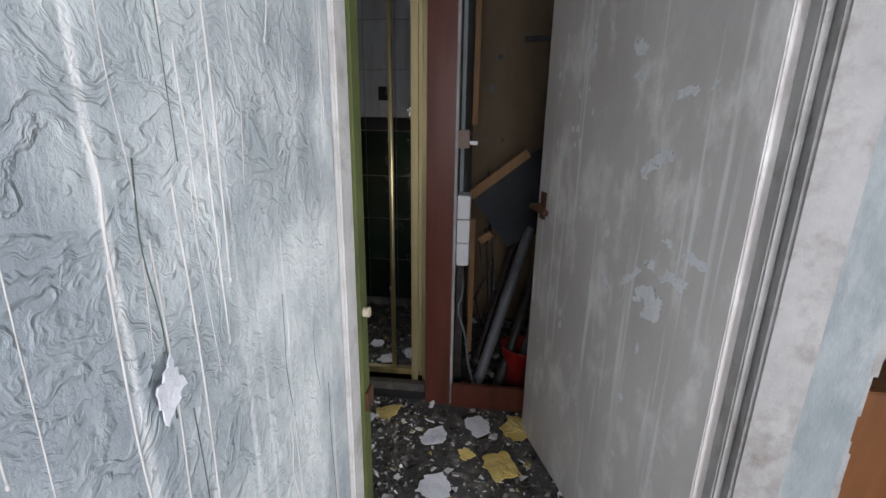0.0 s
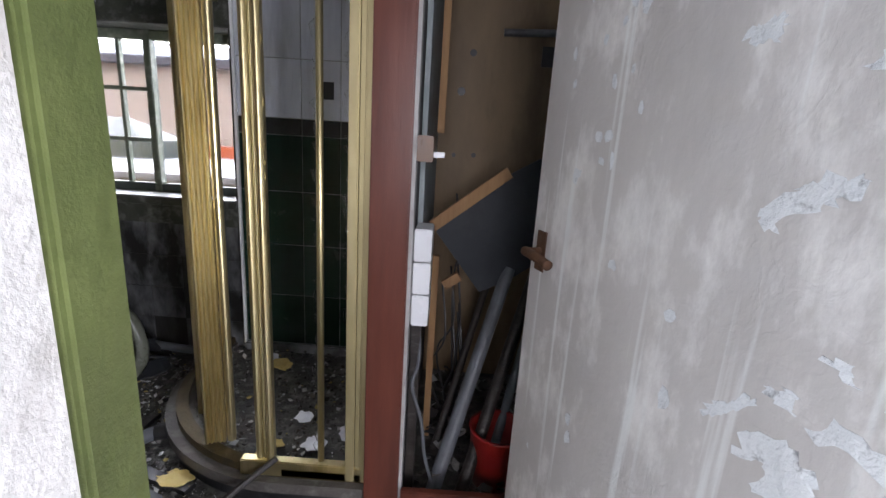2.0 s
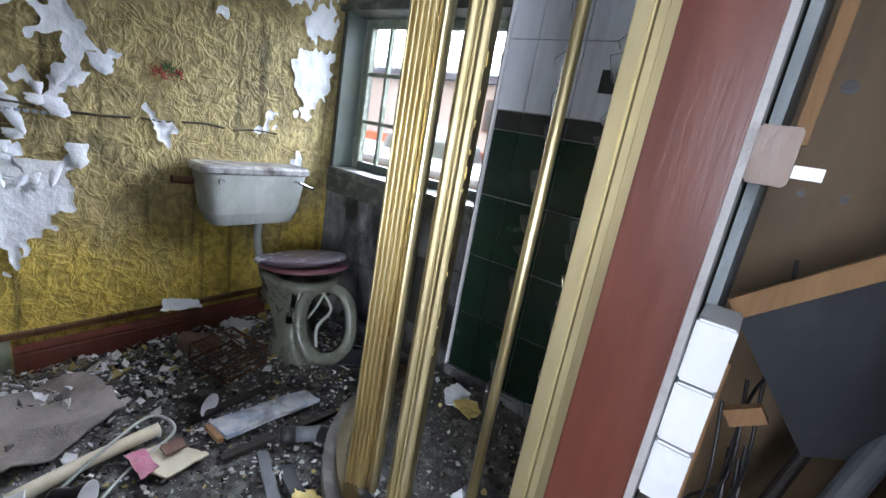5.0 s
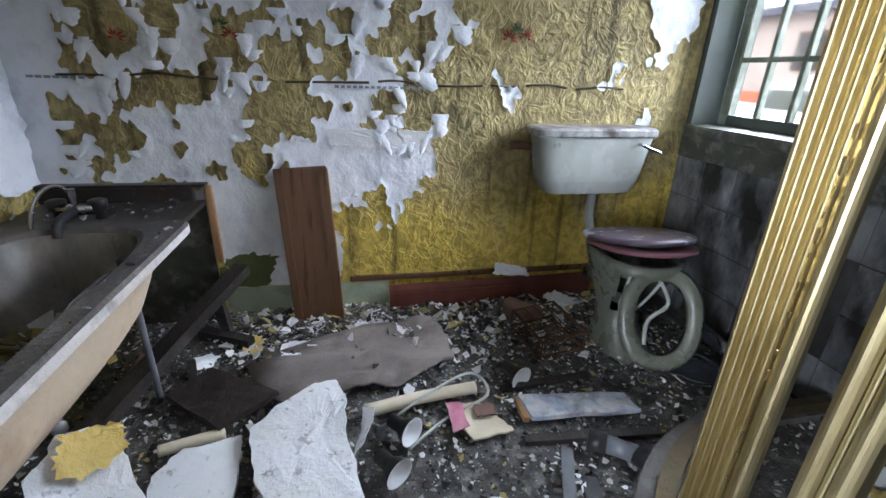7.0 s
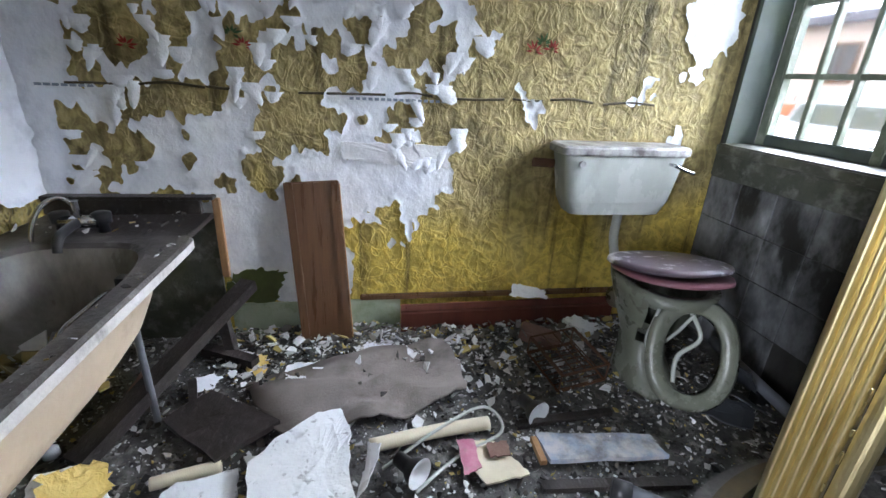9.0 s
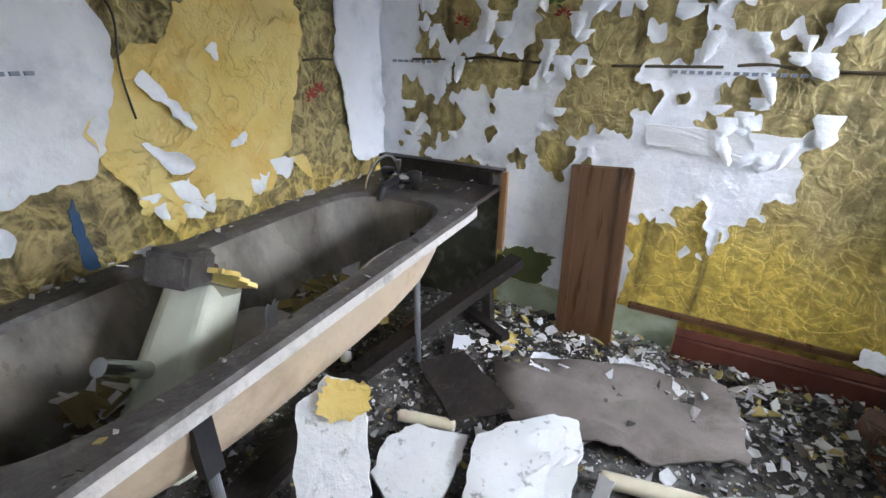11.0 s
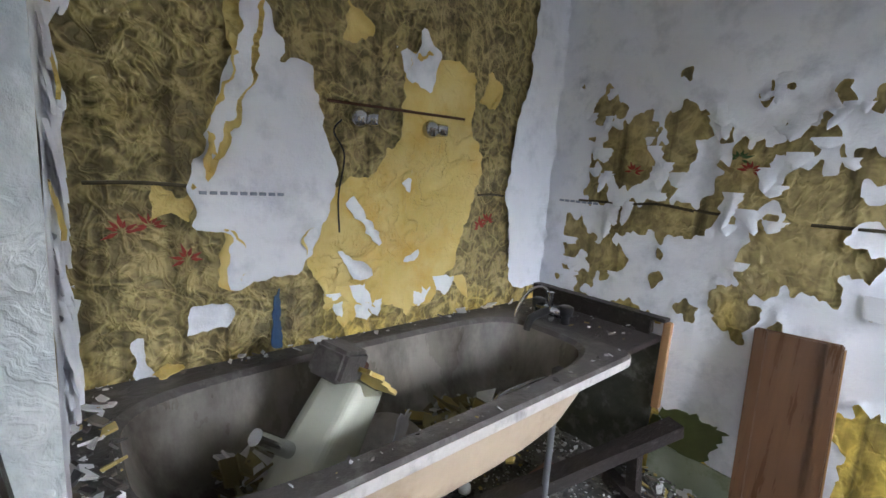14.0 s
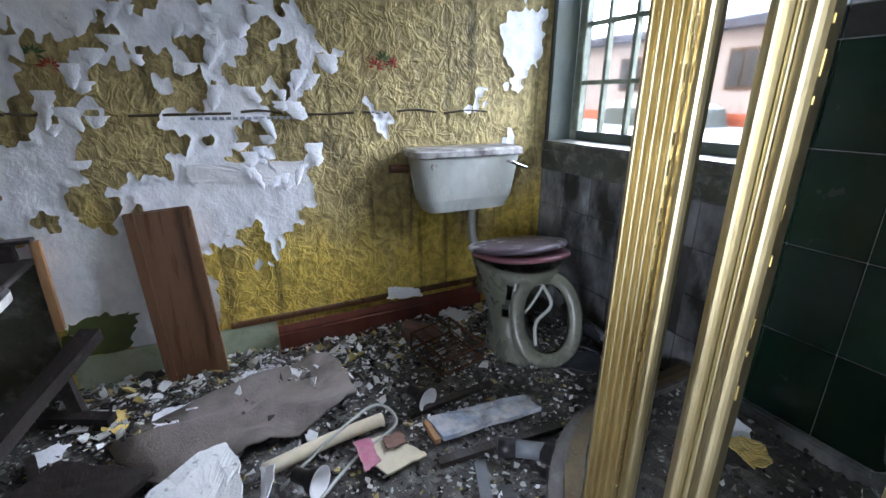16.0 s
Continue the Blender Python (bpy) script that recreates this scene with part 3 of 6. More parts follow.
def tear(u, v, s, seed):
    """Angular cells, for ragged straight-sided tears: about -0.4 to 0.6."""
    u, v = u + 0.03 * noise.noise(Vector((u * 9, v * 9, seed))), v + 0.03 * noise.noise(Vector((u * 9, v * 9, seed + 5)))
    d = noise.voronoi(Vector((u * s, v * s * 0.8, seed)))[0]
    return (d[1] - d[0]) - 0.35


def fbm(u, v, s, seed, octaves=4):
    total, amp = 0.0, 1.0
    for k in range(octaves):
        total += amp * noise.noise(Vector((u * s, v * s, seed + 7.3 * k)))
        s, amp = s * 2.1, amp * 0.55
    return total


# ---- structure ----
X0, Y0, Y1, TOP = -1.7, 1.6, 4.63, 2.35


def structure(name, bm, mat, label, category="wall", **k):
    return single(name, bm, mat, label, category, kind="structure", **k)


structure("floor", box(-1.9, -0.7, -0.12, 2.9, 4.9, 0.0), "floor", "black wet floor under debris and flaked paint", "floor")
structure("ceiling", box(-1.9, -0.7, TOP, 2.9, 4.9, TOP + 0.12), "ceiling", "stained white painted ceiling", "ceiling")
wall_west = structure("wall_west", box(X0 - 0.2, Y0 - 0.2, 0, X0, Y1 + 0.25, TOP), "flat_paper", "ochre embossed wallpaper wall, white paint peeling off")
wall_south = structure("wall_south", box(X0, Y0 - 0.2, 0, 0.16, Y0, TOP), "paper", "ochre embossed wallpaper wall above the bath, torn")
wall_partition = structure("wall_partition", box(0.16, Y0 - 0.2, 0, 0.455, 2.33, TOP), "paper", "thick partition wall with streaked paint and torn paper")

# window wall with its opening
WL, WR, WB, WT = -1.66, -0.51, 0.985, 1.92
wall_north = thing("wall_north", "window wall with dark sooty tiles below the sill", "wall", kind="structure")
for nm, b in (("wall_below", (X0, Y1, 0, WR, Y1 + 0.25, WB - 0.005)), ("wall_above", (X0, Y1, WT, WR, Y1 + 0.25, TOP)), ("wall_jamb", (X0, Y1, WB - 0.005, WL, Y1 + 0.25, WT)), ("wall_side", (WR, Y1, 0, 1.7, Y1 + 0.25, TOP))):
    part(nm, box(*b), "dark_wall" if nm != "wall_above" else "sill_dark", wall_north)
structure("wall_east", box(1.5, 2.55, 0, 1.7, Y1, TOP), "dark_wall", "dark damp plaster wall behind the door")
structure("wall_hall_west", box(0.44, -0.7, 0, 0.46, 1.4, TOP), "hall_paint", "unseen hall wall with streaked pale paint")
# Unseen hall walls, left open round the added fill lamps.
for nm, bx in (("wall_hall_east", (2.7, 0.8, 0, 2.9, 4.0, TOP)), ("wall_hall_east_near", (2.7, -0.7, 0, 2.9, -0.2, TOP)), ("wall_hall_east_sill", (2.7, -0.2, 0, 2.9, 0.8, 0.5)), ("wall_hall_east_head", (2.7, -0.2, 2.1, 2.9, 0.8, TOP))):
    structure(nm, box(*bx), "hall_paint", "unseen hall wall with streaked pale paint")
structure("wall_hall_end", box(0.46, -0.7, 0, 2.7, -0.55, 1.0), "plaster", "unseen plaster wall under the added hall opening")
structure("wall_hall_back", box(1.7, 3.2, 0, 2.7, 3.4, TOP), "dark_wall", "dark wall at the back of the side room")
structure("wall_hall_end_top", box(0.46, -0.7, 2.25, 2.7, -0.55, TOP), "plaster", "unseen plaster wall over the added hall opening")
structure("wall_hall_end_side", box(1.5, -0.7, 1.0, 2.7, -0.55, 2.25), "plaster", "unseen plaster wall beside the added hall opening")
part("end_skin", box(0.154, 2.3301, 0, 0.455, 2.335, TOP), "hall_paint", wall_partition, "white chipped paint end")
hall_skin = part("paint_skin", box(0.455, Y0 - 0.2, 0, 0.4585, 2.33, TOP), "hall_paint", wall_partition, "pale bluish paint with running streaks")

# paint runs down the hall face
rnd_d = random.Random(12)
for k in range(46):
    y, z0 = rnd_d.uniform(1.5, 2.29), rnd_d.uniform(0.9, 2.2)
    ln, r = rnd_d.uniform(0.1, 0.5), rnd_d.uniform(0.0005, 0.0016)
    pts = [(0.4585, y + 0.004 * rnd_d.uniform(-1, 1) + 0.01 * t * rnd_d.uniform(-1, 1), z0 - ln * t) for t in (0, 0.3, 0.6, 1.0)]
    bm = tube(pts, r, 6)
    bmesh.ops.create_uvsphere(bm, u_segments=8, v_segments=6, radius=r * 1.5, matrix=Matrix.Translation(pts[-1]) @ Matrix.Diagonal((1, 1, 2, 1)))
    part("paint_run", bm, "chip_paint" if k % 5 else "reveal_grey", wall_partition, "", True)
o = part("lifted_chip", ragged([(0, 0), (0.015, 0.03), (0.05, 0.0), (0.03, -0.04)], 0.002, 9, 0.003, 0.02), "white_paper", wall_partition, "white lifted chip of paint")
o.matrix_world = pose(0.462, 1.79, 1.19, 90, 20, 90)

# torn paper skins
WEST = Matrix(((0, 0, 1, X0), (1, 0, 0, 0), (0, 1, 0, 0), (0, 0, 0, 1)))
SOUTH = Matrix(((1, 0, 0, 0), (0, 0, 1, Y0), (0, 1, 0, 0), (0, 0, 0, 1)))
EAST = Matrix(((0, 0, -1, 0.16), (1, 0, 0, 0), (0, 1, 0, 0), (0, 0, 0, 1)))

PATCHES = [
    [(4.3, 1.5), (4.33, 1.62), (4.57, 1.66), (4.55, 1.4), (4.47, 1.36), (4.42, 1.22), (4.36, 1.28), (4.35, 1.42)],
    [(4.34, 1.72), (4.4, 1.86), (4.58, 1.9), (4.56, 1.72), (4.42, 1.68)],
    [(4.1, 1.13), (4.13, 1.2), (4.22, 1.27), (4.2, 1.16)],
    [(3.56, 1.2), (3.62, 1.13), (3.69, 1.12), (3.66, 1.03), (3.61, 1.05)],
    [(3.36, 1.38), (3.46, 1.4), (3.47, 1.36), (3.4, 1.34)],
    [(3.86, 1.7), (3.93, 1.71), (3.92, 1.67), (3.87, 1.66)],
    [(4.33, 0.985), (4.36, 1.05), (4.42, 1.02), (4.4, 0.97)],
    [(4.12, 2.35), (4.16, 1.9), (4.22, 1.82), (4.34, 1.86), (4.52, 1.94), (4.63, 1.98), (4.63, 2.35)],
]
MAIN = [(1.6, 0.69), (2.22, 0.7), (2.2, 0.36), (2.5, 0.17), (2.64, 0.2), (2.83, 0.24), (2.84, 0.45), (3.1, 0.48), (3.12, 0.56), (3.3, 0.72), (3.3, 0.95), (3.2, 1.1), (3.32, 1.3), (3.42, 1.52), (3.56, 1.74), (3.8, 1.76), (4.0, 2.0), (4.2, 2.35), (1.6, 2.35)]
# bare spots: centre along the wall, height, half width, half height
HOLES_LOW = [
    (1.86, 1.2, 0.04, 0.05), (2.2, 1.11, 0.14, 0.055), (2.02, 1.06, 0.06, 0.035), (1.75, 0.95, 0.11, 0.07), (1.94, 0.9, 0.08, 0.065), (1.68, 0.79, 0.05, 0.06), (1.84, 0.78, 0.06, 0.03), (2.5, 0.98, 0.035, 0.13),
    (2.64, 1.03, 0.1, 0.1), (2.46, 0.81, 0.06, 0.075), (3.08, 1.05, 0.055, 0.05), (3.2, 1.02, 0.07, 0.11), (2.93, 0.51, 0.12, 0.05), (3.0, 0.62, 0.05, 0.04), (2.86, 1.25, 0.06, 0.05), (2.68, 1.19, 0.06, 0.045),
]
HOLES_HIGH = [
    (1.88, 1.55, 0.06, 0.045), (1.99, 1.35, 0.085, 0.105), (2.17, 1.5, 0.09, 0.022), (2.2, 1.38, 0.06, 0.085), (2.31, 1.43, 0.04, 0.025), (2.43, 1.27, 0.05, 0.085), (2.46, 1.39, 0.045, 0.02), (2.63, 1.24, 0.085, 0.055), (2.73, 1.33, 0.05, 0.045),
    (2.58, 1.4, 0.06, 0.028), (2.91, 1.39, 0.06, 0.045), (3.08, 1.29, 0.07, 0.05), (3.22, 1.34, 0.06, 0.07), (3.12, 1.45, 0.05, 0.045), (3.19, 1.59, 0.09, 0.035), (3.39, 1.57, 0.07, 0.065), (3.11, 1.69, 0.035, 0.06), (3.24, 1.7, 0.03, 0.065), (2.65, 1.54, 0.022, 0.028), (2.75, 1.52, 0.02, 0.035), (2.91, 1.6, 0.04, 0.022), (3.52, 1.7, 0.09, 0.06),
]


def paper_left(u, v):
    """Positive where the white paper still sticks."""
    d = inside(MAIN, u, v) + 0.03 * fbm(u, v, 9, 1.0)
    wob = 0.5 * fbm(u, v, 13, 4.0)
    for hu, hv, a, b in HOLES_LOW + HOLES_HIGH:
        r = math.hypot((u - hu) / a, (v - hv) / b)
        if r < 2.0:
            d = min(d, (r - 1.38 + wob) * min(a, b))
    if 0.72 < v < 1.66 and 1.74 < u < 3.4:
        d = min(d, 0.075 + 0.16 * fbm(u, v, 8, 9.0))
    d = max(d, 0.13 - abs(u - 1.6))
    for poly in PATCHES:
        d = max(d, inside(poly, u, v))
    return d


CELLS = {}


def west_field(u, v):
    """The paper breaks along the straight borders of small shards, taller than wide."""
    if v < 0.17 or (v < 0.68 and u < 2.2):
        return -0.05
    w = 0.012 * noise.noise(Vector((u * 26, v * 26, 3.0)))
    dist, pts = noise.voronoi(Vector(((u + w) * 34, (v - w) * 25, 7.0)))
    side = []
    for p in pts:
        key = (round(p.x, 3), round(p.y, 3))
        if key not in CELLS:
            CELLS[key] = paper_left(p.x / 34, p.y / 25) + 0.035 * noise.noise(p * 3.7) > 0
        side.append(CELLS[key])
    gap = [dist[k] - dist[0] for k in (1, 2, 3) if side[k] != side[0]]
    d = (min(gap) if gap else 1.6) / 58
    return d if side[0] else -d


torn_layer("peeling_paper", WEST, Y0, Y1, 0.15, TOP, west_field, 0.008, "white_paper", 0.014, 0.003, 2.0, wall_west, "white painted paper hanging in torn flaps")

S_WHITE = [
    [(-0.11, 1.14), (-0.17, 1.32), (-0.25, 1.6), (-0.3, 1.75), (-0.36, 1.5), (-0.43, 1.52), (-0.47, 1.4), (-0.54, 1.22), (-0.5, 1.02), (-0.42, 0.86), (-0.3, 0.87), (-0.2, 0.82), (-0.22, 1.0), (-0.13, 1.02)],
    [(-1.7, 0.69), (-1.46, 0.7), (-1.4, 0.9), (-1.36, 1.15), (-1.38, 1.4), (-1.45, 1.66), (-1.47, 1.9), (-1.4, 2.35), (-1.7, 2.35)],
    [(-0.1, 0.73), (-0.11, 0.81), (-0.21, 0.82), (-0.22, 0.73)],
    [(-0.74, 1.62), (-0.8, 1.52), (-0.9, 1.5), (-0.93, 1.64), (-0.85, 1.7), (-0.82, 1.62)],
    [(-0.02, 0.63), (0.0, 0.74), (0.03, 0.73), (0.02, 0.62)],
    [(0.05, 1.68), (-0.05, 1.66), (-0.1, 1.8), (0.06, 1.9)],
    [(-0.85, 1.14), (-0.83, 1.22), (-0.78, 1.17), (-0.82, 1.12)],
    [(-0.56, 1.1), (-0.7, 0.93), (-0.74, 0.95), (-0.6, 1.12)],
    [(-0.6, 0.84), (-0.56, 0.93), (-0.68, 0.87), (-0.7, 0.82)],
    [(-0.8, 0.88), (-0.9, 0.93), (-0.88, 0.87)],
]
S_YELLOW = [
    [(-0.56, 1.17), (-0.68, 1.2), (-0.77, 1.34), (-0.8, 1.62), (-1.0, 1.64), (-1.13, 1.58), (-1.12, 1.4), (-1.2, 1.28), (-1.17, 1.1), (-1.08, 0.86), (-0.96, 0.7), (-0.84, 0.69), (-0.62, 0.74), (-0.5, 0.77), (-0.45, 0.88), (-0.42, 0.99), (-0.5, 1.1)],
    [(-0.15, 1.12), (-0.16, 1.3), (-0.22, 1.45), (-0.19, 1.68), (-0.32, 1.72), (-0.3, 1.5), (-0.22, 1.25)],
    [(-0.55, 1.6), (-0.56, 1.72), (-0.66, 1.66), (-0.62, 1.6)],
    [(-0.02, 1.04), (-0.03, 1.13), (-0.09, 1.11), (-0.13, 1.15), (-0.12, 1.03), (-0.08, 1.06)],
    [(-0.16, 0.84), (-0.2, 1.02), (-0.27, 0.98), (-0.25, 0.84)],
    [(-1.15, 1.5), (-1.2, 1.62), (-1.3, 1.6), (-1.25, 1.48)],
]


def poly_field(polys, jag, seed, cut=None):
    def f(u, v):
        d = max(inside(p, u, v) for p in polys) + jag * fbm(u, v, 15, seed) + jag * 1.3 * tear(u, v, 16, seed + 2)
        return -0.05 if cut and cut(u, v) else d
    return f


torn_layer("yellow_paper", SOUTH, -1.7, 0.16, 0.62, TOP, poly_field(S_YELLOW, 0.02, 3.0), 0.0125, "yellow_paper", 0.03, 0.003, 5.0, wall_south, "yellowed backing paper sagging from the wall")
torn_layer("white_paper", SOUTH, -1.69, 0.16, 0.62, TOP, poly_field(S_WHITE, 0.016, 6.0), 0.0125, "white_paper", 0.03, 0.008, 8.0, wall_south, "white painted paper left on the wall")


def east_field(u, v):
    return 0.3 * min(u - 1.7, 0.3) + 0.06 * fbm(u, v, 6, 12.0) + 0.06 * tear(u, v, 9, 13.0) if v > 0.1 else -0.05


torn_layer("white_paper", EAST, Y0, 2.33, 0.1, TOP, east_field, 0.014, "white_paper", 0.05, 0.004, 15.0, wall_partition, "white paper hanging in torn strips")

# loose triangular flaps hanging out from the tears
def paper_flap(parent, m, u, v, w, h, seed, mat="white_paper"):
    rnd = random.Random(seed)
    bm = bmesh.new()
    n = 6
    lean, blunt = rnd.uniform(-0.6, 0.6), rnd.uniform(0.15, 0.6)
    rows = []
    for j in range(n + 1):
        t = j / n
        half = 0.5 * w * (1 - t) ** blunt + 0.001
        out = 0.006 + h * 0.13 * math.sin(t * 1.5) * rnd.uniform(0.85, 1.1)
        rows.append([bm.verts.new(m @ Vector((u + lean * h * t + s * half * rnd.uniform(0.7, 1.1), v - h * t * 0.95, out + 0.008 * (1 - s * s)))) for s in (-1, -0.3, 0.4, 1)])
    for p, q in zip(rows, rows[1:]):
        for j in range(3):
            bm.faces.new((p[j], p[j + 1], q[j + 1], q[j]))
    part("paper_flap", bm, mat, parent, "", True)


rnd_f = random.Random(77)
placed = 0
while placed < 85:
    u, v = rnd_f.uniform(1.75, 3.45), rnd_f.uniform(0.75, 1.85)
    if abs(west_field(u, v)) < 0.012 and not (2.45 < u < 3.0 and v < 0.95):
        paper_flap(wall_west, WEST, u, v + 0.02, rnd_f.uniform(0.04, 0.11), rnd_f.uniform(0.035, 0.12), placed)
        placed += 1
rnd_f = random.Random(78)
for k in range(26):
    u = rnd_f.uniform(-1.12, -0.5)
    paper_flap(wall_south, SOUTH, u, 0.86 + 0.1 * rnd_f.random() - 0.12 * math.cos((u + 0.8) * 3), rnd_f.uniform(0.05, 0.1), rnd_f.uniform(0.04, 0.11), 200 + k, "yellow_paper" if k % 4 else "white_paper")
for k in range(64):
    paper_flap(wall_partition, EAST, rnd_f.uniform(1.66, 2.02), rnd_f.uniform(0.72, 1.8), rnd_f.uniform(0.05, 0.13), rnd_f.uniform(0.05, 0.17), 300 + k, "yellow_paper" if k % 11 == 0 else "white_paper")

# paper border line round the room
random.seed(3)
bm = bmesh.new()
y = 1.78
while y < 4.55:
    w = random.uniform(0.12, 0.4)
    if random.random() < 0.85:
        tube([(X0 + 0.004, y, 1.14 + 0.006 * math.sin(y * 9)), (X0 + 0.007, y + w / 2, 1.142 + 0.012 * math.sin(y * 7)), (X0 + 0.004, y + w, 1.14)], 0.0055, 6, bm)
    y += w + random.uniform(0, 0.06)
part("border_seam", bm, "border_line", wall_west, "dark curling edge of a paper border")
bm = bmesh.new()
for a, b in ((0.1, -0.12), (-1.2, -1.36)):
    tube([(a, Y0 + 0.004, 1.135), ((a + b) / 2, Y0 + 0.008, 1.14), (b, Y0 + 0.004, 1.135)], 0.005, 6, bm)
part("border_seam", bm, "border_line", wall_south)
bm = bmesh.new()
for i in range(9):
    box(-0.14 - i * 0.026, Y0 + 0.012, 1.115, -0.157 - i * 0.026, Y0 + 0.0195, 1.124, bm=bm)
part("printed_dashes", bm, "blue_border", wall_south, "faded blue printed dashes")
bm = bmesh.new()
for i in range(16):
    box(X0 + 0.006, 2.84 + i * 0.026, 1.115, X0 + 0.0145, 2.857 + i * 0.026, 1.126, bm=bm)
for i in range(7):
    box(X0 + 0.006, 1.68 + i * 0.03, 1.125, X0 + 0.0145, 1.70 + i * 0.03, 1.135, bm=bm)
part("printed_dashes", bm, "blue_border", wall_west, "faded blue printed dashes")


def printed_flower(parent, m, seed, leaf=False):
    rnd = random.Random(seed)
    bm = bmesh.new()
    for i in range(7):
        a = math.radians(-20 + i * 33 + rnd.uniform(-8, 8))
        r, w = rnd.uniform(0.028, 0.05), 0.005
        c, s = math.cos(a), math.sin(a)
        pts = [(0.008 * c, 0.008 * s), (0.5 * r * c - w * s, 0.5 * r * s + w * c), (r * c, r * s), (0.5 * r * c + w * s, 0.5 * r * s - w * c)]
        top = [bm.verts.new(m @ Vector((u, v, 0.006))) for u, v in pts]
        low = [bm.verts.new(m @ Vector((u, v, 0.0))) for u, v in pts]
        bm.faces.new(top)
        for k in range(4):
            bm.faces.new((top[k], top[(k + 1) % 4], low[(k + 1) % 4], low[k]))
    part("printed_flower", bm, "green_print" if leaf else "red_print", parent, "red and green flower printed on the paper")


for u, v, s in ((0.03, 1.02, 1), (-0.03, 1.03, 2), (-0.11, 0.94, 3), (-1.22, 1.0, 4), (-1.27, 1.02, 5)):
    printed_flower(wall_south, SOUTH @ Matrix.Translation((u, v, 0.004)), s)
for u, v, s in ((3.62, 1.34, 6), (3.7, 1.35, 7), (2.44, 1.3, 8), (2.02, 1.28, 9)):
    printed_flower(wall_west, WEST @ Matrix.Translation((u, v, 0.004)), s)
printed_flower(wall_west, WEST @ Matrix.Translation((3.66, 1.37, 0.004)), 12, True)
printed_flower(wall_west, WEST @ Matrix.Translation((2.4, 1.34, 0.004)), 13, True)
single("wall_streak", ragged([(0, 0), (0.035, 0.01), (0.03, 0.17), (0.012, 0.2), (0.008, 0.1)], 0.004, 5, 0.003), "blue", "dark blue paint smear above the bath", "paint smear", kind="structure").matrix_world = SOUTH @ Matrix.Translation((-0.37, 0.63, 0.003))

o = part("filler_patch", ragged([(2.8, 0.87), (2.8, 0.94), (3.26, 0.93), (3.28, 0.83), (3.0, 0.85)], 0.004, 19, 0.006), "plaster", wall_west, "smooth grey filler strip")
o.matrix_world = WEST @ Matrix.Translation((0, 0, 0.009))

# base of the west wall
structure("baseboard_green", box(X0, 2.26, 0, X0 + 0.012, 3.06, 0.17), "pale_green", "pale green plaster band at the foot of the wall", "wall base")
structure("trim_rail", box(X0, 2.86, 0.172, X0 + 0.022, 4.4, 0.2), "brown_wood", "brown timber rail under the wallpaper", "trim", bevel=0.004)
structure("green_patch", ragged([(2.22, 0.17), (2.28, 0.33), (2.4, 0.35), (2.52, 0.33), (2.46, 0.17)], 0.008, 11, 0.01), "green_paint", "mossy green paint patch low on the wall", "paint patch").matrix_world = WEST @ Matrix.Translation((0, 0, 0.002))


def skirting():
    t = thing("skirting_board", "loose dark red varnished skirting board along the wall", "skirting board", (X0 + 0.04, 3.6, 0))
    bm = bmesh.new()
    prof = [(0, 0.015), (0.022, 0.015), (0.022, 0.115), (0.016, 0.122), (0.02, 0.132), (0.014, 0.145), (0.008, 0.158), (0, 0.16)]
    rows = [[bm.verts.new((X0 + 0.02 + x + (0.03 if y < 3.2 else 0.012), y, z)) for x, z in prof] for y in (3.06, 4.2)]
    for j in range(len(prof)):
        k = (j + 1) % len(prof)
        bm.faces.new((rows[0][j], rows[0][k], rows[1][k], rows[1][j]))
    bm.faces.new(rows[0])
    bm.faces.new(rows[1])
    part("board", bm, "red_wood", t)
    part("backing_strip", box(X0 + 0.013, 3.08, 0.0, X0 + 0.03, 4.2, 0.13), "dark_wood", t)
    bm = ragged([(0, 0), (0.03, 0.07), (0.19, 0.03), (0.2, -0.02)], 0.006, 8, 0.006, 0.02)
    p = single("paper_scrap", bm, "white_paper", "white torn paper scrap on the skirting board", "paper")
    p.matrix_world = pose(X0 + 0.035, 3.62, 0.175, 50, 0, 90)


skirting()

# ---- window ----


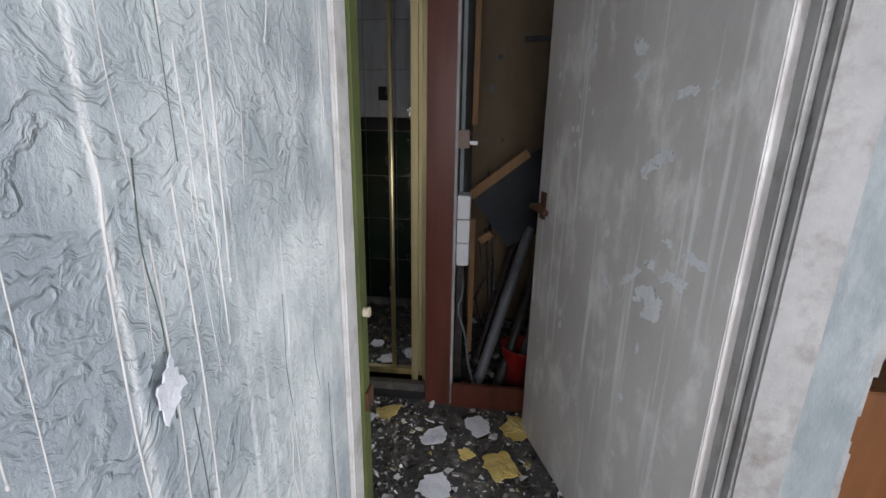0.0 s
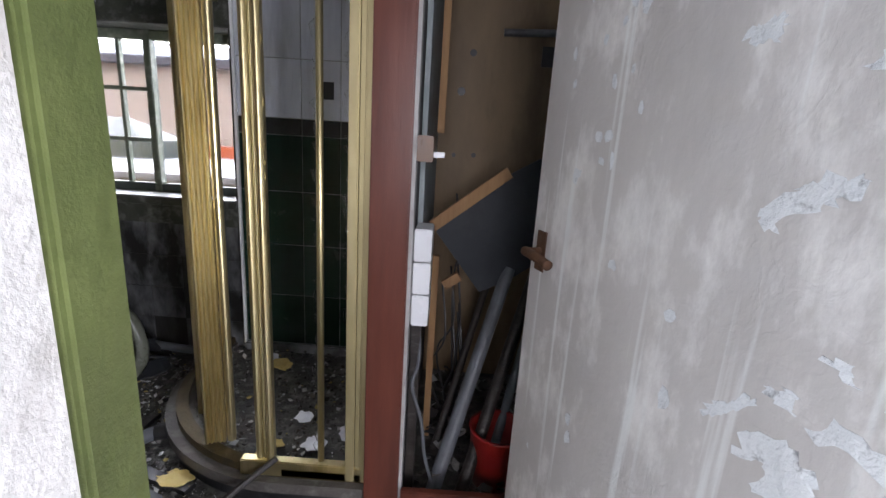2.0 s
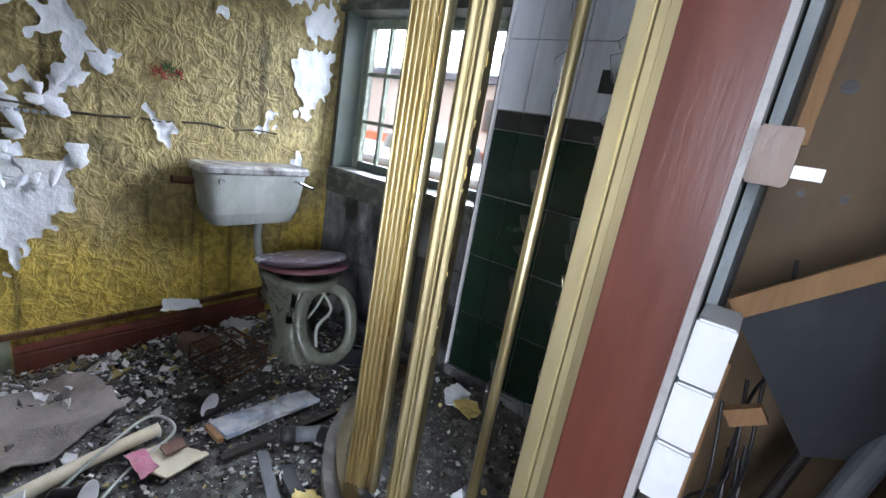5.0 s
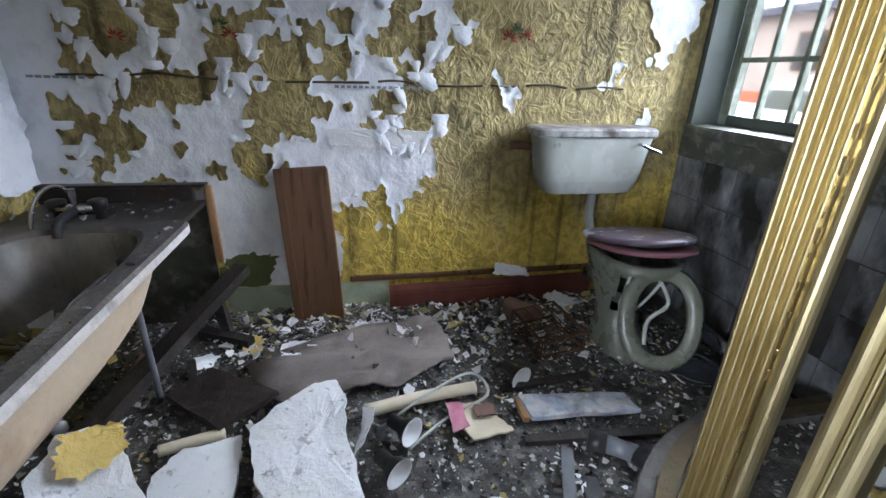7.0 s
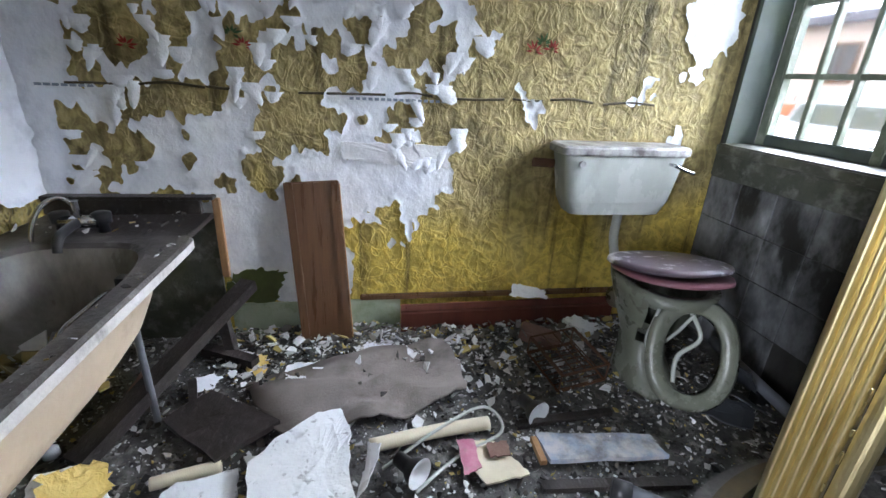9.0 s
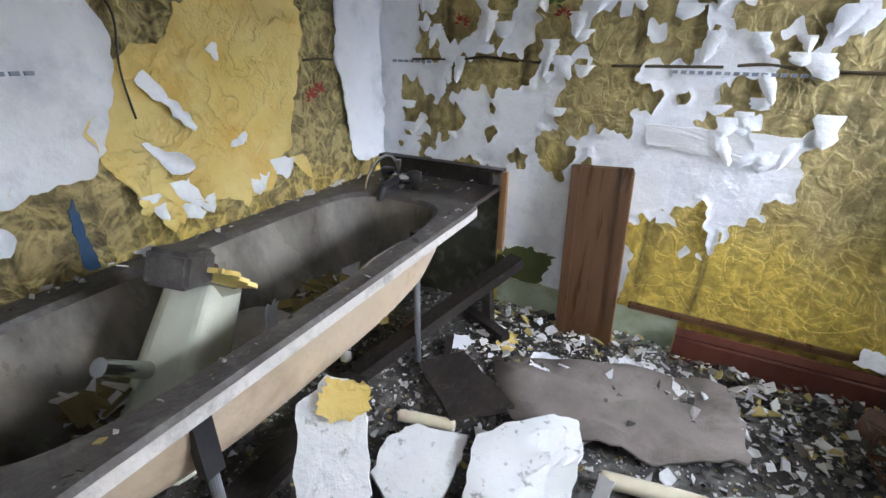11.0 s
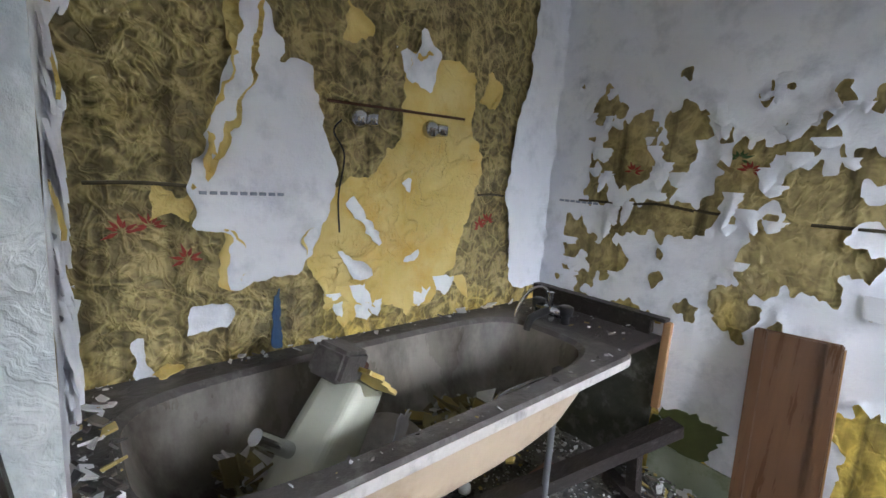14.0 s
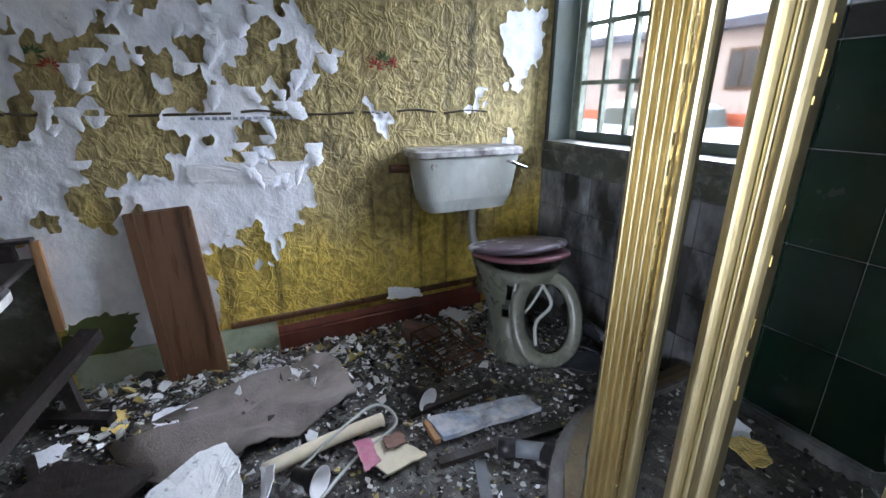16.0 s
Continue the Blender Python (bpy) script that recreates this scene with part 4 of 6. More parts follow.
def window():
    w = thing("window_1", "green painted timber window with glazing bars and old glass", "window", ((WL + WR) / 2, 4.78, WB), kind="structure")
    y0, y1 = 4.76, 4.81
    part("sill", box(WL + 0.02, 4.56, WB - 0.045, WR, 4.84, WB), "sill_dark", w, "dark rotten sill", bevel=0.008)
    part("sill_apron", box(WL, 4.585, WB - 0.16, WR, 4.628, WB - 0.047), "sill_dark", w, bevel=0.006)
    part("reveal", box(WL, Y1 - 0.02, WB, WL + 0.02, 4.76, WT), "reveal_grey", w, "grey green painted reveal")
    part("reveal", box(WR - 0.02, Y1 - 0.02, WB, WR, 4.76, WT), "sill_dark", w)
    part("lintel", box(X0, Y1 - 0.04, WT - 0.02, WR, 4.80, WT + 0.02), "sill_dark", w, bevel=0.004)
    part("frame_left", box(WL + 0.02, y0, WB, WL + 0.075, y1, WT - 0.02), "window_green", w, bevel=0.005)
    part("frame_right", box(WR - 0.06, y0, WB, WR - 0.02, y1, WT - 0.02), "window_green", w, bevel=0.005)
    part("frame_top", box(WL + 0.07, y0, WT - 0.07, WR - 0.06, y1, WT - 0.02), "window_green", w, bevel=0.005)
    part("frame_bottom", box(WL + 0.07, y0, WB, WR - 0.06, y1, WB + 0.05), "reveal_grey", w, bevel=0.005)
    part("mullion", box(-1.10, y0 - 0.01, WB, -1.06, y1, WT - 0.02), "window_green", w, bevel=0.005)
    for x in (-1.43, -1.26):
        part("glazing_bar", box(x - 0.011, y0 + 0.005, WB + 0.05, x + 0.011, y1 - 0.01, WT - 0.07), "window_green", w, bevel=0.003)
    for z in (1.29, 1.58):
        part("glazing_bar", box(WL + 0.075, y0 + 0.007, z - 0.011, -1.10, y1 - 0.012, z + 0.011), "window_green", w, bevel=0.003)
    for a, b in ((WL + 0.07, -1.10), (-1.06, WR - 0.06)):
        p = part("pane", box(a, 4.79, WB + 0.05, b, 4.794, WT - 0.07), "glass", w)
        p.visible_shadow = False


window()
# hanging shreds of paper over the lintel
for i in range(13):
    r = random.Random(40 + i)
    w = r.uniform(0.05, 0.1)
    s = single("paper_shred", ragged([(0, 0), (w, 0), (w * 0.8, -r.uniform(0.08, 0.2)), (w * 0.3, -r.uniform(0.05, 0.16))], 0.0015, 60 + i, 0.008, 0.03, 5), "white_paper", "torn white paper shred hanging over the window", "paper", group="paper shreds over the window")
    s.matrix_world = pose(-1.68 + i * 0.083, Y1 - 0.03 - 0.02 * r.random(), 2.16 + r.uniform(-0.06, 0.05), 84, r.uniform(-12, 12), r.uniform(-15, 15))

# sooty tiles below the sill
bm_t = box(-0.098, -0.004, -0.098, 0.098, 0.004, 0.098)
bmesh.ops.bevel(bm_t, geom=bm_t.edges[:], offset=0.002, segments=1, affect="EDGES")
me_t = bpy.data.meshes.new("sooty_tile")
bm_t.to_mesh(me_t)
bm_t.free()
me_t.materials.append(M["dirty_tile_wall"])
for i in range(6):
    for j in range(4):
        if (i, j) in ((4, 2), (3, 0), (4, 1)):
            continue
        o = new("tile", me_t)
        o.parent = wall_north
        o.location = (-1.59 + i * 0.2, Y1 - 0.005, 0.12 + j * 0.2)

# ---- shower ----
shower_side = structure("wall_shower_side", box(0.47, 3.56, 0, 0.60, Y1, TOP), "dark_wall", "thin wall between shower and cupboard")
tile_wall = structure("wall_tiled", box(-0.49, Y1 - 0.03, 0.1, 0.47, Y1 - 0.006, TOP), "grout", "shower wall with dark green and pale blue tiles")


def tile_mesh(w, h, mat):
    bm = box(-w / 2 + 0.002, -0.006, -h / 2 + 0.002, w / 2 - 0.002, 0.004, h / 2 - 0.002)
    bmesh.ops.bevel(bm, geom=bm.edges[:], offset=0.002, segments=1, affect="EDGES")
    me = bpy.data.meshes.new("tile")
    bm.to_mesh(me)
    bm.free()
    me.materials.append(M[mat])
    return me


TW = 0.216
cols = [(-0.49 + 0.07, 0.14)] + [(-0.35 + TW * (k + 0.5), TW) for k in range(4)]
rows_t = [(0.12 + 0.3125 * (k + 0.5), 0.3125, "tile_green") for k in range(4)] + [(1.415, 0.09, "tile_border")] + [(1.46 + 0.307 * (k + 0.5), 0.307, "tile_white") for k in range(3)]
cache = {}
for cx, w in cols:
    if cx + w / 2 > 0.5:
        w = 0.47 - (cx - w / 2)
        cx = 0.47 - w / 2
    for cz, h, mt in rows_t:
        if cz + h / 2 > TOP:
            h = TOP - (cz - h / 2)
            cz = TOP - h / 2
        key = (round(w, 3), round(h, 3), mt)
        cache[key] = cache.get(key) or tile_mesh(w, h, mt)
        o = new("tile", cache[key])
        o.parent = tile_wall
        o.location = (cx, Y1 - 0.034, cz)
part("edge_trim", box(-0.505, Y1 - 0.05, 0.1, -0.49, Y1, TOP), "white_tile", tile_wall, "white plastic tile edge strip")
part("kerb", box(-0.49, Y1 - 0.075, 0.05, 0.47, Y1 - 0.042, 0.125), "dirty_tile_wall", tile_wall, "grey sealed upstand", bevel=0.008)
part("wall_hole", box(-0.035, Y1 - 0.046, 1.57, 0.045, Y1 - 0.0415, 1.66), "black", tile_wall, "square black hole cut for a valve")

RX, RY = 0.46, 4.6


def tray_line(grow=0.0, n=26):
    """The outer line of the quadrant tray: straight front, round corner, straight side."""
    pts = []
    x1, y1, r = -0.62 - grow, 3.5 - grow, 0.74
    for k in range(n):
        a = math.pi * 1.5 - (math.pi / 2) * k / (n - 1)
        pts.append((x1 + r + r * math.cos(a), y1 + r + r * math.sin(a)))
    return [(RX, y1)] + pts + [(x1, RY - 0.02)]


def prism(line, z0, z1, bm=None):
    bm = bm or bmesh.new()
    a = [bm.verts.new((x, y, z0)) for x, y in line]
    b = [bm.verts.new((x, y, z1)) for x, y in line]
    bm.faces.new(a)
    bm.faces.new(b)
    for j in range(len(line)):
        k = (j + 1) % len(line)
        bm.faces.new((a[j], a[k], b[k], b[j]))
    return bm


def strip(grow0, grow1, z0, z1):
    """A curved band between two offsets of the tray line."""
    o, i = tray_line(grow0), tray_line(grow1)
    bm = bmesh.new()
    rows = [[bm.verts.new((x, y, z)) for x, y in line] for line, z in ((o, z0), (o, z1), (i, z1), (i, z0))]
    for p, q in zip(rows, rows[1:] + rows[:1]):
        for j in range(len(o) - 1):
            bm.faces.new((p[j], p[j + 1], q[j + 1], q[j]))
    for j in (0, -1):
        bm.faces.new([r[j] for r in rows])
    return bm


tray = thing("shower_tray", "grimy quadrant shower tray with debris and a gold rail", "shower tray", (0, 4, 0))
part("plinth", prism(tray_line() + [(RX, RY - 0.02)], 0.0, 0.055), "black", tray, "black painted plinth")
part("rim", strip(0.012, -0.075, 0.056, 0.1), "bath_rim", tray, "dirt streaked pale tray rim")
part("base", prism(tray_line(-0.075) + [(RX, RY - 0.02)], 0.0555, 0.072), "floor", tray)

enclosure = thing("shower_enclosure", "glassless gold aluminium shower frame with fluted posts", "shower screen", (0, 3.7, 0.1))
part("bottom_rail", strip(-0.02, -0.058, 0.1, 0.135), "gold_dark", enclosure, "curved gold bottom rail")
part("front_rail", box(-0.02, 3.52, 0.1, 0.46, 3.56, 0.165), "gold", enclosure, bevel=0.004)
part("top_rail", strip(-0.02, -0.058, 2.02, 2.07), "gold", enclosure)


def fluted(cx, cy, w, d, turn, n, name, mat="gold", z0=0.13, z1=2.05):
    """An upright with raised flutes over its width."""
    m = Matrix.Translation((cx, cy, 0)) @ Matrix.Rotation(radians(turn), 4, "Z")
    bm = bmesh.new()
    prof = []
    for k in range(n * 6 + 1):
        u = k / (n * 6)
        prof.append((-w / 2 + w * u, -d / 2 - 0.009 * abs(math.sin(math.pi * n * u))))
    prof += [(w / 2, d / 2), (-w / 2, d / 2)]
    a = [bm.verts.new(m @ Vector((x, y, z0))) for x, y in prof]
    b = [bm.verts.new(m @ Vector((x, y, z1))) for x, y in prof]
    bm.faces.new(a)
    bm.faces.new(b)
    for j in range(len(prof)):
        k = (j + 1) % len(prof)
        bm.faces.new((a[j], a[k], b[k], b[j]))
    return part(name, bm, mat, enclosure, "", False)


def beaded_edge(x, y, z0, z1, seed, big=1.0):
    """Chewed rubber seal and glass crumbs along an upright."""
    rnd = random.Random(seed)
    bm = bmesh.new()
    z = z0
    while z < z1:
        h = rnd.uniform(0.008, 0.03)
        s = rnd.uniform(0.003, 0.006) * big
        box(x - s, y - s, z, x + s, y + s, z + h, Matrix.Translation((rnd.uniform(-.002, .002), rnd.uniform(-.002, .002), 0)), bm)
        z += h + rnd.uniform(0.002, 0.05)
    return bm


fluted(-0.185, 3.66, 0.077, 0.03, 24, 5, "fluted_post")
fluted(-0.131, 3.684, 0.032, 0.034, 24, 1, "edge_post")
fluted(0.048, 3.56, 0.026, 0.036, 10, 1, "edge_post")
fluted(0.071, 3.557, 0.016, 0.02, 10, 1, "edge_post", "gold_pale")
fluted(0.093, 3.55, 0.026, 0.036, 10, 1, "edge_post")
fluted(-0.34, 3.84, 0.026, 0.026, -45, 1, "edge_post")
part("rubber_seal", beaded_edge(-0.141, 3.655, 0.2, 2.0, 3, 0.35), "gold", enclosure)
part("rubber_seal", beaded_edge(0.107, 3.54, 0.2, 2.0, 4, 0.32), "gold", enclosure)
part("thin_post", rod((0.285, 3.55, 0.15), (0.285, 3.55, 2.05), 0.012, n=16), "gold", enclosure, "slim round gold rod", smooth=True)
for k, (a, b) in enumerate(((0.385, 0.42), (0.42, 0.442), (0.442, 0.462))):
    part("wall_channel", box(a, 3.515 + 0.008 * (k == 1), 0.105, b - 0.002, 3.57, 2.07), "gold_pale", enclosure, bevel=0.004)


def shards(x, y, z0, z1, seed, reach):
    rnd = random.Random(seed)
    bm = bmesh.new()
    z = z0
    while z < z1:
        h, w = rnd.uniform(0.02, 0.07), rnd.uniform(0.3, 1.0) * reach
        v = [bm.verts.new((x, y, z)), bm.verts.new((x, y, z + h)), bm.verts.new((x - w, y + rnd.uniform(-.004, .004), z + h * rnd.uniform(0.4, 0.9))), bm.verts.new((x - w * 0.6, y, z + h * 0.2))]
        v2 = [bm.verts.new(q.co + Vector((0, 0.004, 0))) for q in v]
        bm.faces.new(v)
        bm.faces.new(v2)
        for k in range(4):
            bm.faces.new((v[k], v[(k + 1) % 4], v2[(k + 1) % 4], v2[k]))
        z += h * rnd.uniform(0.8, 2.2)
    return bm


part("glass_edge", shards(0.384, 3.54, 0.2, 1.9, 5, 0.028), "broken_glass", enclosure, "jagged crumbs of broken glass")
part("glass_edge", shards(0.273, 3.55, 0.2, 1.7, 6, 0.022), "broken_glass", enclosure)

for o in enclosure.children:
    if o.name.startswith(("rubber_seal", "glass_edge")):
        o["kind"] = "stuff"

# ---- cupboard ----
post = thing("brown_post", "red-brown varnished timber post beside the shower", "post", (0.53, 3.5, 0))
part("board", box(0.464, 3.475, 0, 0.592, 3.555, TOP), "red_wood", post, bevel=0.004)
part("edge_strip", box(0.592, 3.49, 0.0, 0.604, 3.55, TOP), "grey_chip", post, "chipped grey paint edge")
single("cupboard_threshold", box(0.604, 3.46, 0, 1.5, 3.49, 0.13), "red_wood", "red-brown board across the cupboard foot", "board", bevel=0.004)
structure("cupboard_back", box(0.604, Y1 - 0.03, 0, 1.5, Y1 - 0.004, TOP), "ply", "stained brown plywood cupboard back with holes")
for x, z, r in ((0.73, 1.655, 0.022), (0.71, 1.32, 0.011), (0.82, 1.325, 0.013), (0.78, 1.85, 0.018)):
    single("board_hole", rod((x, Y1 - 0.034, z), (x, Y1 - 0.0305, z), r, n=14), "black", "dark round hole in the plywood", "hole", kind="structure")
single("vent_gap", box(1.14, Y1 - 0.035, 1.8, 1.36, Y1 - 0.0305, 1.9), "black", "dark ragged gap in the plywood", "hole", kind="structure")
single("wall_pipe", tube([(0.93, Y1 - 0.06, 1.95), (1.2, Y1 - 0.06, 1.96), (1.46, Y1 - 0.06, 1.97)], 0.018, 10), "grey_pipe", "grey plastic pipe across the cupboard back", "pipe", smooth=True)
boxes = thing("tile_column", "stack of three white glazed box tiles", "tiles", (0.63, 3.6, 0.75))
for k in range(3):
    part("tile", box(0.606, 3.53, 0.755 + k * 0.116, 0.665, 3.66, 0.755 + k * 0.116 + 0.112), "white_tile", boxes, bevel=0.004)
single("support_batten", box(0.606, 3.58, 0, 0.64, 3.64, 0.752), "dark_wood", "dark timber batten under white tiles", "batten", bevel=0.003)
b = single("cupboard_batten", box(0.6405, 4.0, 1.42, 0.67, 4.03, TOP - 0.01), "raw_wood", "pale split timber batten", "batten", bevel=0.002)
b = single("cupboard_batten", box(0.652, 3.96, 0.0, 0.682, 3.99, 0.9), "raw_wood", "pale split timber batten", "batten", bevel=0.002)
blk = thing("wood_block", "small raw wood block with a white clip", "block", (0.62, 3.55, 1.4))
part("block", box(0.604, 3.49, 1.32, 0.655, 3.6, 1.4), "brown_wood", blk, bevel=0.003)
part("clip", box(0.656, 3.5, 1.335, 0.69, 3.53, 1.352), "white_tile", blk)
single("cupboard_lining", box(0.604, 3.66, 0.9, 0.622, 4.5, TOP), "blue_chip", "dark damp board lining with pale streaks", "board")


def tilted_board():
    t = thing("tilted_board", "blue-grey board tilted over pipes in the cupboard", "board", (0.95, 4.05, 1.0))
    outline = [(0.655, 1.02), (0.675, 1.06), (0.97, 1.27), (1.2, 1.40), (1.46, 1.45), (1.46, 1.0), (1.25, 0.95), (1.0, 0.79), (0.87, 0.735)]
    bm = bmesh.new()
    f = [bm.verts.new((x, 4.0 + 0.25 * (x - 0.87), z)) for x, z in outline]
    g = [bm.verts.new((v.co.x, v.co.y + 0.018, v.co.z)) for v in f]
    bm.faces.new(f)
    bm.faces.new(g)
    for k in range(len(f)):
        bm.faces.new((f[k], f[(k + 1) % len(f)], g[(k + 1) % len(g)], g[k]))
    part("panel", bm, "slate", t)
    q = Matrix.Translation((0.655, 3.945, 1.02)) @ Matrix.Rotation(radians(12), 4, "Z") @ Matrix.Rotation(radians(-37), 4, "Y")
    part("bare_edge", box(0, -0.012, -0.005, 0.4, 0.0, 0.045, q), "raw_wood", t, "bare chipped edge")
    q = Matrix.Translation((0.72, 3.93, 0.76)) @ Matrix.Rotation(radians(-35), 4, "Y")
    part("block", box(0, 0, 0, 0.08, 0.03, 0.04, q), "raw_wood", t)


tilted_board()
for (a, b2, r, mt, lb) in (((0.72, 3.62, 0.0), (1.0, 4.05, 0.84), 0.03, "grey_pipe", "grey plastic drain pipe leaning in the cupboard"), ((0.83, 3.6, 0.0), (1.12, 4.02, 0.86), 0.026, "dark_wood", "old timber pole leaning in the cupboard"), ((0.7, 3.8, 0.0), (0.93, 4.25, 0.72), 0.018, "dark_wood", "thin dark pole leaning in the cupboard"), ((0.95, 3.75, 0.0), (1.2, 4.1, 0.95), 0.02, "grey_pipe", "thin grey pipe leaning in the cupboard")):
    single("leaning_pole", rod(a, b2, r, n=16), mt, lb, "pole", smooth=False, group="poles in the cupboard")
single("cupboard_hose", tube([(0.63, 3.6, 0.74), (0.64, 3.58, 0.6), (0.62, 3.57, 0.5), (0.66, 3.58, 0.35), (0.68, 3.6, 0.18), (0.72, 3.62, 0.02)], 0.007, 8), "grey_pipe", "thin grey cable hanging beside the post", "cable", smooth=True)
single("paint_tub", loft([(0.98, 3.72, 0.0, 0.1, 0.1, 2), (0.98, 3.72, 0.24, 0.12, 0.12, 2), (0.98, 3.72, 0.25, 0.126, 0.126, 2), (0.98, 3.72, 0.25, 0.11, 0.11, 2), (0.98, 3.72, 0.05, 0.095, 0.095, 2)], 28, True, True), "red_plastic", "red plastic tub on the cupboard floor", "tub", smooth=True)
random.seed(9)
for k in range(7):
    x, z = random.uniform(0.68, 0.8), random.uniform(0.3, 0.95)
    single("cable", tube([(x, 4.2, z + 0.25), (x + 0.03, 4.1, z), (x + random.uniform(-.06, .06), 4.15, z - 0.2), (x + 0.05, 4.12, 0.01)], 0.005, 6), "black", "tangled dark cable in the cupboard", "cable", group="cupboard cables")

# ---- doorway and door ----
jamb = thing("door_frame", "chipped white and mossy green door frame", "door frame", (0.47, 2.36, 0), kind="structure")
part("architrave", box(0.458, 2.30, 0, 0.472, 2.372, TOP), "chip_paint", jamb, "chipped white painted edge", bevel=0.004)
part("post", box(0.40, 2.372, 0, 0.478, 2.43, TOP), "green_paint", jamb, "mossy green painted post", bevel=0.004)
part("strike", rod((0.47, 2.40, 1.0), (0.492, 2.40, 1.0), 0.012, n=12), "cream", jamb)
part("strike_plate", box(0.478, 2.385, 0.74, 0.486, 2.43, 0.79), "rust", jamb)
part("hinge_post", box(1.335, 2.36, 0, 1.44, 2.46, TOP), "grey_chip", jamb, "chipped white hinge post", bevel=0.006)
part("hinge_bead", box(1.312, 2.385, 0, 1.333, 2.44, TOP), "grey_chip", jamb, bevel=0.004)
structure("wall_stub", box(1.44, 2.38, 0, 1.56, 2.54, TOP), "blue_chip", "streaked blue-white wall end with broken plaster edge")
bm = bmesh.new()
rnd = random.Random(21)
z = 0.0
while z < TOP - 0.1:
    h = rnd.uniform(0.03, 0.1)
    w = rnd.uniform(0.0, 0.02)
    box(1.555, 2.385, z, 1.565 + w, 2.5, z + h, bm=bm)
    z += h
part("broken_edge", bm, "grey_chip", bpy.data.objects["wall_stub"])

DOOR = Matrix.Translation((1.318, 2.425, 0.012)) @ Matrix.Rotation(math.atan2(0.845, -0.30), 4, "Z")


def door():
    t = thing("door_1", "open flush door with smeared grey-white paint", "door", DOOR.translation, kind="structure")
    part("leaf", box(0, -0.002, 0, 0.965, 0.038, 2.02, DOOR), "door_paint", t, bevel=0.003)
    part("edge_lipping", box(0.9655, 0.0, 0, 0.97, 0.036, 2.02, DOOR), "chip_paint", t)
    hz = 1.1
    plate = part("handle_plate", box(0.895, 0.0385, hz - 0.055, 0.94, 0.0425, hz + 0.055, DOOR), "rust", t, "rusted handle plate", bevel=0.001)
    bm = rod(DOOR @ Vector((0.918, 0.04, hz)), DOOR @ Vector((0.918, 0.085, hz)), 0.011)
    tube([DOOR @ Vector((0.922, 0.085, hz)), DOOR @ Vector((0.87, 0.092, hz + 0.002)), DOOR @ Vector((0.80, 0.086, hz - 0.008))], 0.013, 12, bm)
    part("handle", bm, "rust", plate, "rusted lever handle", smooth=True)
    part("latch_plate", box(0.9703, 0.008, hz - 0.07, 0.9725, 0.028, hz + 0.07, DOOR), "white_tile", t, "pale latch plate")
    random.seed(31)
    for k in range(34):
        u, v = random.uniform(0.1, 0.87), random.uniform(0.3, 1.9) if k % 2 else random.uniform(1.3, 1.75)
        if k % 2 == 0:
            u = random.uniform(0.62, 0.87)
        w, h = random.uniform(0.006, 0.016), random.uniform(0.008, 0.03)
        pts = [(w * math.cos(a) * random.uniform(.7, 1.2), h * math.sin(a) * random.uniform(.7, 1.2)) for a in [i * math.pi / 3 for i in range(6)]]
        o = part("paint_dab", ragged(pts, 0.0006, 70 + k, 0.001, 0.0, 2), "slab", t)
        o.matrix_world = DOOR @ pose(u, 0.0382, v, 90, 0, 180)


door()
for k, (u, v, w, h, tilt) in enumerate(((0.31, 1.31, 0.05, 0.03, 30), (0.27, 1.34, 0.04, 0.02, 20), (0.2, 1.05, 0.09, 0.02, -8), (0.25, 0.95, 0.06, 0.05, 10), (0.33, 1.0, 0.05, 0.012, 40), (0.15, 1.12, 0.08, 0.01, -12), (0.4, 1.55, 0.03, 0.02, 0), (0.42, 1.62, 0.02, 0.03, 60), (0.2, 1.5, 0.07, 0.01, 12))):
    pts = [(w * math.cos(q), h * math.sin(q)) for q in [i * math.pi / 4 for i in range(8)]]
    o = part("paint_smear", ragged(pts, 0.0006, 500 + k, 0.009, 0.0, 4), "slab", bpy.data.objects["door_1"], "pale smeared paint")
    o.matrix_world = DOOR @ pose(u, 0.0381, v, 90, 0, 180) @ pose(0, 0, 0, 0, 0, tilt)


def hall_cabinet():
    t = thing("wooden_crate", "orange-brown wooden crate with broken front", "crate", (2.0, 2.8, 0))
    part("front", box(1.62, 2.58, 0.0, 2.5, 2.6, 0.78), "hall_brown", t, bevel=0.004)
    part("side", box(1.62, 2.6, 0.0, 1.64, 3.1, 0.8), "hall_brown", t, bevel=0.004)
    part("back", box(1.64, 3.08, 0.0, 2.5, 3.1, 1.2), "hall_brown", t, bevel=0.004)
    part("shelf", box(1.64, 2.6, 0.7, 2.5, 3.08, 0.72), "brown_wood", t)
    q = Matrix.Translation((1.7, 2.66, 0.721)) @ Matrix.Rotation(radians(-30), 4, "Y")
    part("splinter", box(0, 0, 0, 0.02, 0.05, 0.2, q), "raw_wood", t)


hall_cabinet()
plank = single("leaning_plank", box(0, 0, 0, 0.19, 0.03, 1.06), "dark_wood", "dark wet plank leaning on the partition end", "plank", bevel=0.004)
plank.matrix_world = pose(0.05, 2.56, 0.0, 7, 8.0, 2)
single("split_lath", box(0.325, 2.40, 0, 0.35, 2.45, 0.86), "raw_wood", "split raw lath beside the dark plank", "lath")

# ---- bath ----
BX, BY, BZ = -0.61, 1.94, 0.63


